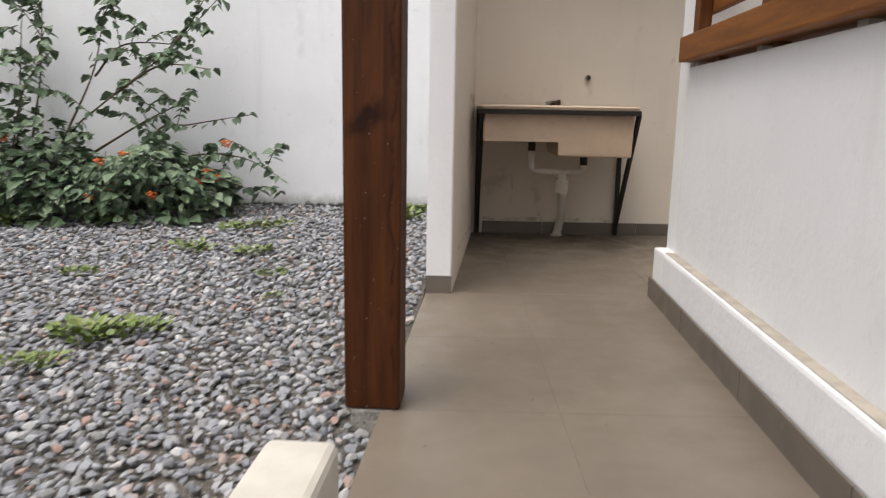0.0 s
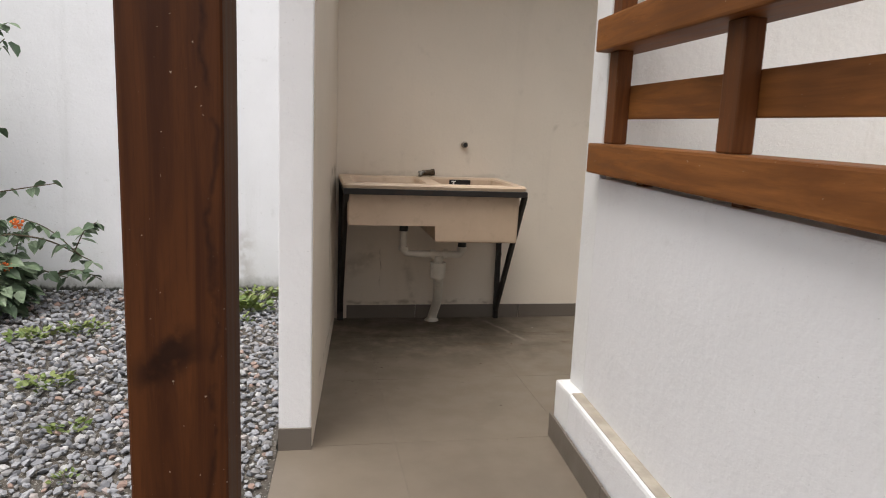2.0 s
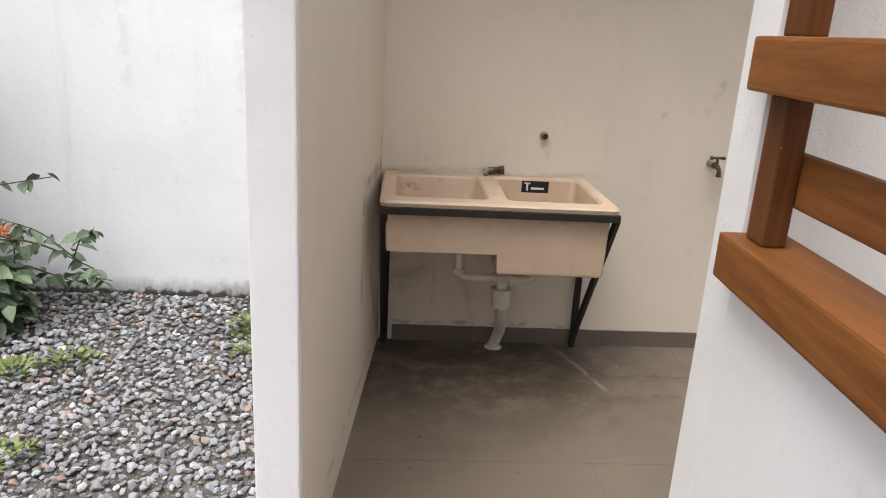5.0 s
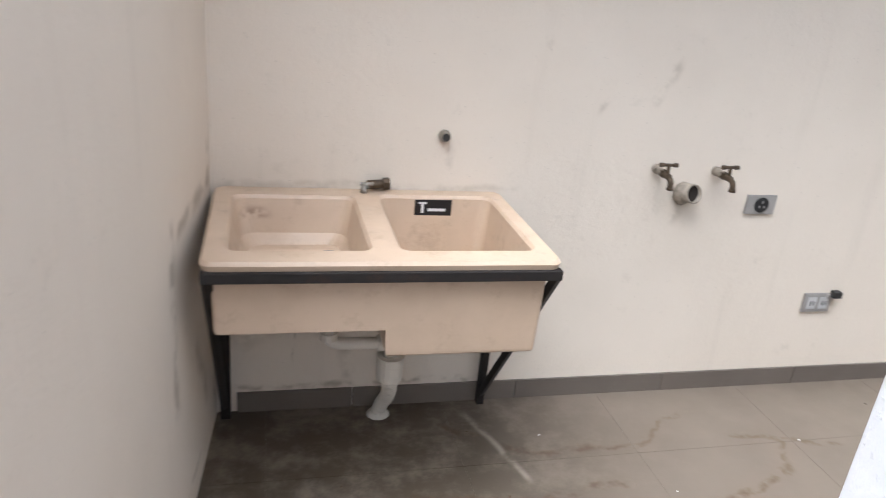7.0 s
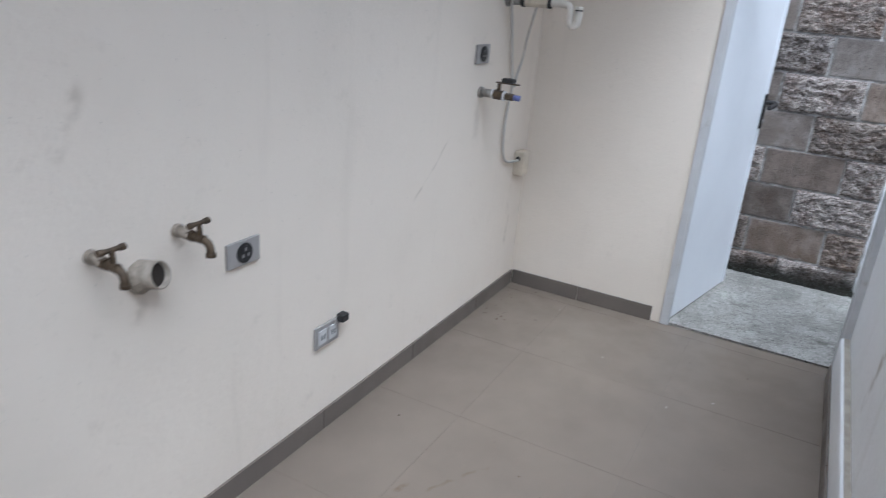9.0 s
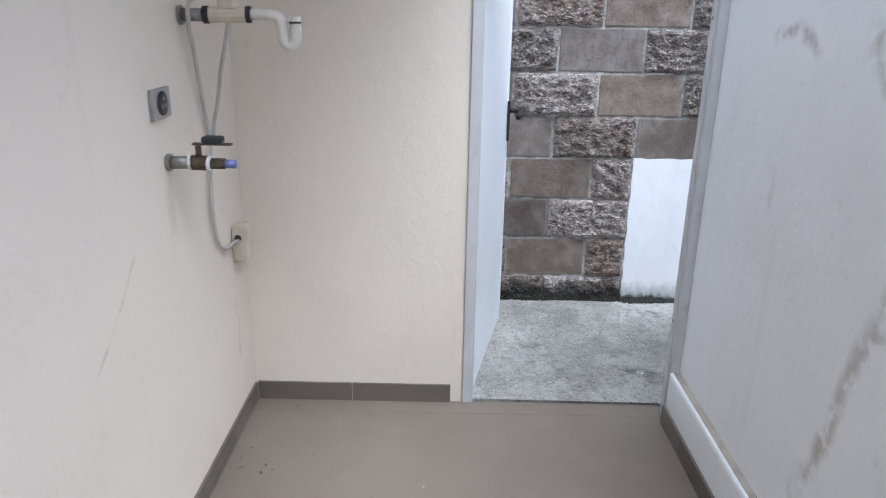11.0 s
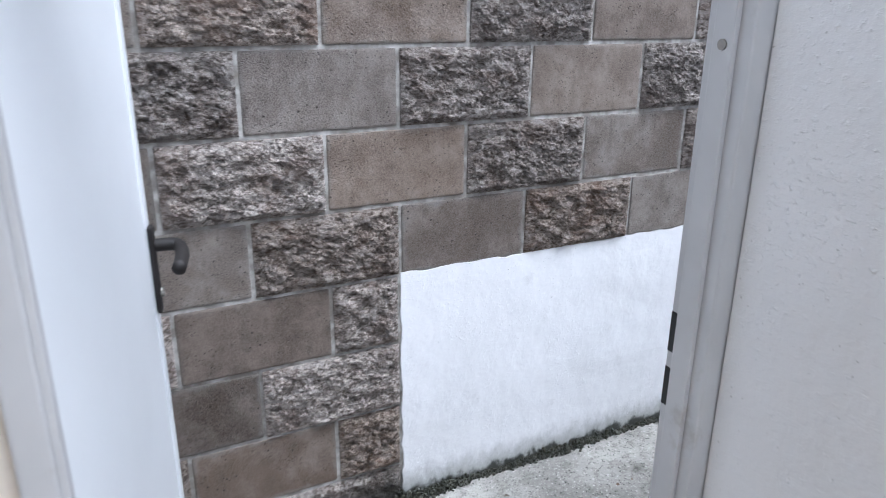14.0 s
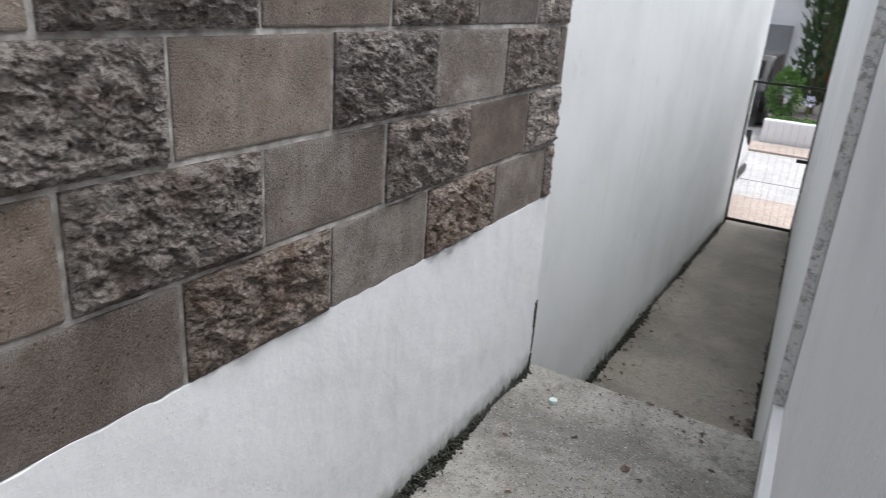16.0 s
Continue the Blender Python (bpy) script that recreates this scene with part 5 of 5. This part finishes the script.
# ---- litter ----
cap = tagged(finish("bottle_cap", tube([(5.22, 0.94, 0.0122), (5.22, 0.94, 0.030)], 0.019, 16, None, 0.017), plain("pale_cap", (0.62, 0.72, 0.70), 0.4)), "pale plastic bottle cap on the concrete slab", "bottle cap")


def flakes(name, spots, label, material, size):
    mats = [np.array(Matrix.LocRotScale((x, y, z), Euler((frng.uniform(-0.25, 0.25), frng.uniform(-0.25, 0.25), frng.uniform(0, 6.28))), (s * frng.uniform(0.4, 1.2), s, s))) for x, y, z in spots for s in (size * frng.uniform(0.5, 1.5),)]
    return tagged(many(name, LEAF_V, LEAF_F, mats, material), label, "litter", "", "stuff")


flakes("floor_litter", [(frng.uniform(0.1, 4.2), frng.uniform(3.35, 4.9), 0.002) for _ in range(36)] + [(frng.uniform(3.6, 4.26), 4.9 - abs(frng.gauss(0, 0.1)), 0.004) for _ in range(22)]
       + [(frng.uniform(-0.05, 0.25), frng.uniform(3.5, 4.2), 0.004) for _ in range(14)], "dark crumbs and leaf scraps on the tiles", DRY, 0.0105)
flakes("walkway_litter", [(frng.uniform(-0.3, 0.55), frng.uniform(1.2, 3.2), 0.004) for _ in range(14)], "few dark crumbs on the walkway", DRY, 0.008)
flakes("passage_litter", [(4.66 + 0.03 * k + frng.uniform(-0.02, 0.02), 0.70 + frng.uniform(0.0, 0.03), 0.018) for k in range(12)] + [(frng.uniform(4.4, 5.3), frng.uniform(0.75, 3.0), 0.016) for _ in range(60)],
       "dead leaf scraps on the concrete slab", DRY, 0.028)
flakes("pale_chips", [(frng.uniform(4.35, 5.25), frng.uniform(0.75, 3.3), 0.016) for _ in range(45)] + [(frng.uniform(0.9, 4.1), frng.uniform(3.4, 4.85), 0.003) for _ in range(14)], "pale chips of render and grit", PAPER, 0.009)
flakes("lower_path_litter", [(5.40 - abs(frng.gauss(0, 0.06)), frng.uniform(-2.6, 0.3), -0.594) for _ in range(70)] + [(4.5 + abs(frng.gauss(0, 0.05)), frng.uniform(-1.0, 0.1), -0.594) for _ in range(25)], "dead leaves along the lower path's edges", DRY, 0.04)

# ---- moss: dark clumps of real thickness along the walls' feet ----
MOSS = leaf_net("black_green_moss", (0.018, 0.020, 0.013), (0.055, 0.055, 0.038))
mrng = random.Random(3)


def moss(label, line, spread, rise, count, size):
    """Flat dark clumps scattered along a line of points, rising up the wall and spreading out in uneven patches."""
    mats = []
    pts = [Vector(p) for p in line]
    while len(mats) < count:
        k = mrng.randrange(len(pts) - 1)
        p = pts[k].lerp(pts[k + 1], mrng.random())
        dense = 0.5 + 0.9 * noise.noise(Vector((p.x * 3, p.y * 2.3, p.z * 5 + 4)))
        if mrng.random() > dense:
            continue
        out = abs(mrng.gauss(0, 1)) * dense
        up = abs(mrng.gauss(0, 1)) * dense
        p = p + Vector(spread) * out * (mrng.random() < 0.6) + Vector(rise) * up
        s = size * mrng.uniform(0.4, 1.3)
        mats.append(np.array(Matrix.LocRotScale(p, Euler((mrng.uniform(0, 6), mrng.uniform(0, 6), mrng.uniform(0, 6))), (s, s * 0.8, s * 0.45))))
    return tagged(many("moss", ico_v, ico_f, mats, MOSS), label, "moss", "", "stuff")


moss("black-green moss along the plastered wall's foot", [(5.420, 0.76, 0.012), (5.419, 1.6, 0.012), (5.420, 2.4, 0.012), (5.420, 3.10, 0.012)], (-0.020, 0, 0), (0, 0, 0.017), 3400, 0.0085)
moss("black-green moss along the block wall's foot", [(5.424, 3.11, 0.012), (5.424, 5.0, 0.012)], (-0.02, 0, 0), (0, 0, 0.03), 1100, 0.009)
moss("black moss climbing the corner joint of the walls", [(5.420, 0.754, 0.01), (5.420, 0.754, 0.10), (5.420, 0.753, 0.34)], (-0.001, 0.010, 0), (0, 0, 0.02), 420, 0.007)
moss("black-green moss along the lower wall's foot", [(5.452, 0.64, -0.60), (5.432, -1.3, -0.60), (5.396, -4.6, -0.60)], (-0.02, 0, 0), (0, 0, 0.03), 2400, 0.011)
moss("black-green moss along the house wall's foot", [(4.418, 0.64, -0.60), (4.52, -1.3, -0.60), (4.69, -4.5, -0.60)], (0.015, 0, 0), (0, 0, 0.014), 900, 0.010)
moss("dark moss on the house wall's ledge", [(4.365, 0.76, 0.012), (4.33, 3.1, 0.012)], (0.012, 0, 0), (0, 0, 0.010), 600, 0.006)

# ---- skirting tiles ----
base_back = thing("baseboard", (2.1, 4.94, 0), "grey tile skirting along the back wall", "", "", "structure")
GAP = 0.003


def skirting(parent, p, q, offset, length=0.67, first=0.30, top=0.084):
    """Tiles of 8 mm along the line p to q; offset: the unit step away from the wall."""
    p, q, off = Vector((*p, 0)), Vector((*q, 0)), Vector((*offset, 0))
    total, at = (q - p).length, 0.0
    d = (q - p).normalized()
    step = first
    while at < total - 0.01:
        end = min(at + step, total)
        a, b = p + d * (at + GAP / 2), p + d * (end - GAP / 2)
        pts = [a[:2], b[:2], (b + off * 0.010)[:2], (a + off * 0.010)[:2]]
        area = sum(pts[i][0] * pts[(i + 1) % 4][1] - pts[(i + 1) % 4][0] * pts[i][1] for i in range(4))
        part("skirting_tile", at_place(parent, prism(pts if area > 0 else pts[::-1], -0.004, top, 0.0012)), BASE_TILE, parent)
        at, step = end, length
    return parent


skirting(base_back, (0.0, 4.9495), (4.268, 4.9495), (0, -1), 0.67, 0.43)
skirting(thing("baseboard", (4.28, 4.5, 0), "grey tile skirting on the end wall", "", "", "structure"), (4.2795, 4.939), (4.2795, 4.10), (-1, 0), 0.67, 0.41)
skirting(thing("baseboard", (2.4, 3.22, 0), "grey tile skirting under the inner wall's ledge", "", "", "structure"), (0.722, 3.1935), (4.152, 3.2065), (0, 1), 0.67, 0.5)
skirting(thing("baseboard", (0.6, 1.0, 0), "grey tile skirting along the low wall", "", "", "structure"), (LOW_BASE(-1.9) + 0.0115, -1.9), (LOW_BASE(3.2) + 0.0115, 3.203), (-1, 0.055), 0.67, 0.5, 0.095)
skirting(thing("baseboard", (-0.25, 3.2, 0), "grey tile skirting round the partition's end", "", "", "structure"), (PART_IN(3.17) - 0.120, 3.170), (PART_IN(3.17) + 0.004, 3.168), (0, -1), 0.4, 0.4)

# ---- block wall ----
wall_block = structure("wall_block", box(5.434, 0.752, -0.6, 5.62, 6.5, 2.235), MORTAR, "boundary wall of alternating smooth and split-face blocks")
brng = random.Random(11)


def smooth_mesh(w, h):
    b = box(0.0, -w / 2, -h / 2, 0.06, w / 2, h / 2, 0.007, 2)
    me = bpy.data.meshes.new("block")
    b.to_mesh(me)
    b.free()
    me.materials.append(SMOOTH_BLOCK)
    return me


def split_mesh(w, h, seed):
    """A block with a broken face: swelling, ledges and chips over a fine grid, its rim worn back to the joint."""
    nx, nz = max(8, int(w / 0.0065)), max(8, int(h / 0.0065))
    verts, faces = [], []
    for j in range(nz + 1):
        for i in range(nx + 1):
            y, z = (i / nx - 0.5) * w, (j / nz - 0.5) * h
            edge = min(i, nx - i, j * 1.2, (nz - j) * 1.2) / 4.0
            s = Vector((y * 9 + seed * 7.3, z * 12, seed * 3.1))
            ledge = 6.0 * noise.noise(s * 2.3 + Vector((0, 0, 9.0)))
            step = math.floor(ledge) + min(1.0, (ledge - math.floor(ledge)) * 3.0)
            chip = noise.cell(s * 7.0 + Vector((noise.noise(s * 9.0), noise.noise(s * 9.0 + Vector((3, 1, 2))), 0)))
            d = 0.014 + 0.005 * noise.noise(s) + 0.0022 * step + 0.0045 * noise.noise(s * 6.0) + 0.0040 * noise.noise(s * 15.0) + 0.0045 * chip
            ragged = 0.12 + 0.18 * noise.noise(s * 5.0)
            verts.append((-max(d, 0.001) * min(1.0, max(0.0, edge + ragged)), y, z))
    row = nx + 1
    for j in range(nz):
        for i in range(nx):
            a = j * row + i
            faces.append((a, a + row, a + row + 1, a + 1))
    rim = [i for i in range(row)] + [j * row + nx for j in range(1, nz + 1)] + [nz * row + i for i in range(nx - 1, -1, -1)] + [j * row for j in range(nz - 1, 0, -1)]
    base = len(verts)
    verts += [(0.05, verts[k][1], verts[k][2]) for k in rim]
    for k in range(len(rim)):
        m = (k + 1) % len(rim)
        faces.append((rim[k], rim[m], base + m, base + k))
    me = bpy.data.meshes.new("block")
    me.from_pydata(verts, [], faces)
    me.materials.append(SPLIT_BLOCK)
    return me


LONG, HIGH, JOINT = 0.454, 0.231, 0.012
shared_smooth = smooth_mesh(LONG - JOINT, HIGH - JOINT)
shared_split = [split_mesh(LONG - JOINT, HIGH - JOINT, k) for k in range(9)]
for i in range(-3, 7):
    z0 = 0.625 + HIGH * i
    start = 3.107 if i % 2 else 3.334
    low = 3.112 if i <= 0 else 0.757
    for k in range(-6, 6):
        y0, y1 = max(start + LONG * k, low), start + LONG * (k + 1)
        if y1 - y0 < 0.06 or y0 > 5.6:
            continue
        even = k % 2 == 0
        is_smooth = even if i in (3, 0, -2, 6, 7) else not even
        if i == -3:
            is_smooth = False
        full = y1 - y0 > LONG - 0.01
        if is_smooth:
            me = shared_smooth if full else smooth_mesh(y1 - y0 - JOINT, HIGH - JOINT)
        else:
            me = brng.choice(shared_split) if full else split_mesh(y1 - y0 - JOINT, HIGH - JOINT, 20 + i + k)
        ob = new("block", me)
        ob.parent = wall_block
        ob.location = (5.4285 + brng.uniform(-0.002, 0.002), (y0 + y1) / 2, z0 + HIGH / 2)
        if full and not is_smooth and brng.random() < 0.5:
            ob.rotation_euler = (math.pi, 0, 0)

# plastered patch over the lower courses, with ragged edges
pb = bmesh.new()
NY, NZ = 170, 40
PY0, PY1, PZ0, PZ1 = 0.752, 3.106, 0.0, 0.862
front = []
for j in range(NZ + 1):
    row = []
    for i in range(NY + 1):
        y, z = PY0 + (PY1 - PY0) * i / NY, PZ0 + (PZ1 - PZ0) * j / NZ
        s = Vector((y * 5, z * 5, 1.7))
        if j == NZ:
            z += 0.009 * noise.noise(s * 4.3) + 0.007 * noise.noise(s * 1.3)
        if i == NY:
            y += 0.008 * noise.noise(s * 5)
        thin = 0.0075 * max(0.0, 1.0 - (PZ1 - z) / 0.5, 1.0 - (PY1 - y) / 0.35)
        row.append(pb.verts.new((5.420 + thin + 0.003 * noise.noise(s) + 0.0016 * noise.noise(s * 2.7), y, z)))
    front.append(row)
for j in range(NZ):
    for i in range(NY):
        pb.faces.new((front[j][i], front[j + 1][i], front[j + 1][i + 1], front[j][i + 1]))
edge_v = [r[-1] for r in front] + front[-1][-2::-1]
back_v = [pb.verts.new((5.436, v.co.y, v.co.z)) for v in edge_v]
for k in range(len(edge_v) - 1):
    pb.faces.new((edge_v[k], edge_v[k + 1], back_v[k + 1], back_v[k]))
bmesh.ops.recalc_face_normals(pb, faces=pb.faces[:])
structure("wall_patch", pb, PASSAGE_WHITE, "white plastered lower part of the block wall, mossy at its foot")

# ---- floor tiles ----
floor_ob = bpy.data.objects["floor"]
PITCH, TG = 0.68, 0.0014


def clip(poly, region):
    """Cut a convex outline down to a convex region, both counter-clockwise."""
    for i in range(len(region)):
        (ax, ay), (bx, by) = region[i], region[(i + 1) % len(region)]
        side = lambda p: (bx - ax) * (p[1] - ay) - (by - ay) * (p[0] - ax)
        out = []
        for k in range(len(poly)):
            p, q = poly[k], poly[(k + 1) % len(poly)]
            sp, sq = side(p), side(q)
            if sp >= 0:
                out.append(p)
            if sp * sq < 0:
                t = sp / (sp - sq)
                out.append((p[0] + (q[0] - p[0]) * t, p[1] + (q[1] - p[1]) * t))
        poly = out
        if len(poly) < 3:
            return []
    return poly


WALKWAY = [(EDGE(-2), -2.0), (LOW_BASE(-2) + 0.01, -2.0), (LOW_BASE(3.168) + 0.01, 3.168), (EDGE(3.168) + 0.002, 3.168)]
LAUNDRY = [(PART_IN(3.168), 3.168), (4.284, 3.168), (4.2785, 4.949), (PART_IN(4.949), 4.949)]
whole = None
for region in (WALKWAY, LAUNDRY):
    for i in range(-3, 8):
        for j in range(-9, 3):
            x, y = 0.105 + PITCH * i, 3.865 + PITCH * j
            sq = [(x + TG / 2, y + TG / 2), (x + PITCH - TG / 2, y + TG / 2), (x + PITCH - TG / 2, y + PITCH - TG / 2), (x + TG / 2, y + PITCH - TG / 2)]
            poly = clip(sq, region)
            if len(poly) < 3:
                continue
            area = 0.5 * sum(poly[k][0] * poly[(k + 1) % len(poly)][1] - poly[(k + 1) % len(poly)][0] * poly[k][1] for k in range(len(poly)))
            if area < 0.0008:
                continue
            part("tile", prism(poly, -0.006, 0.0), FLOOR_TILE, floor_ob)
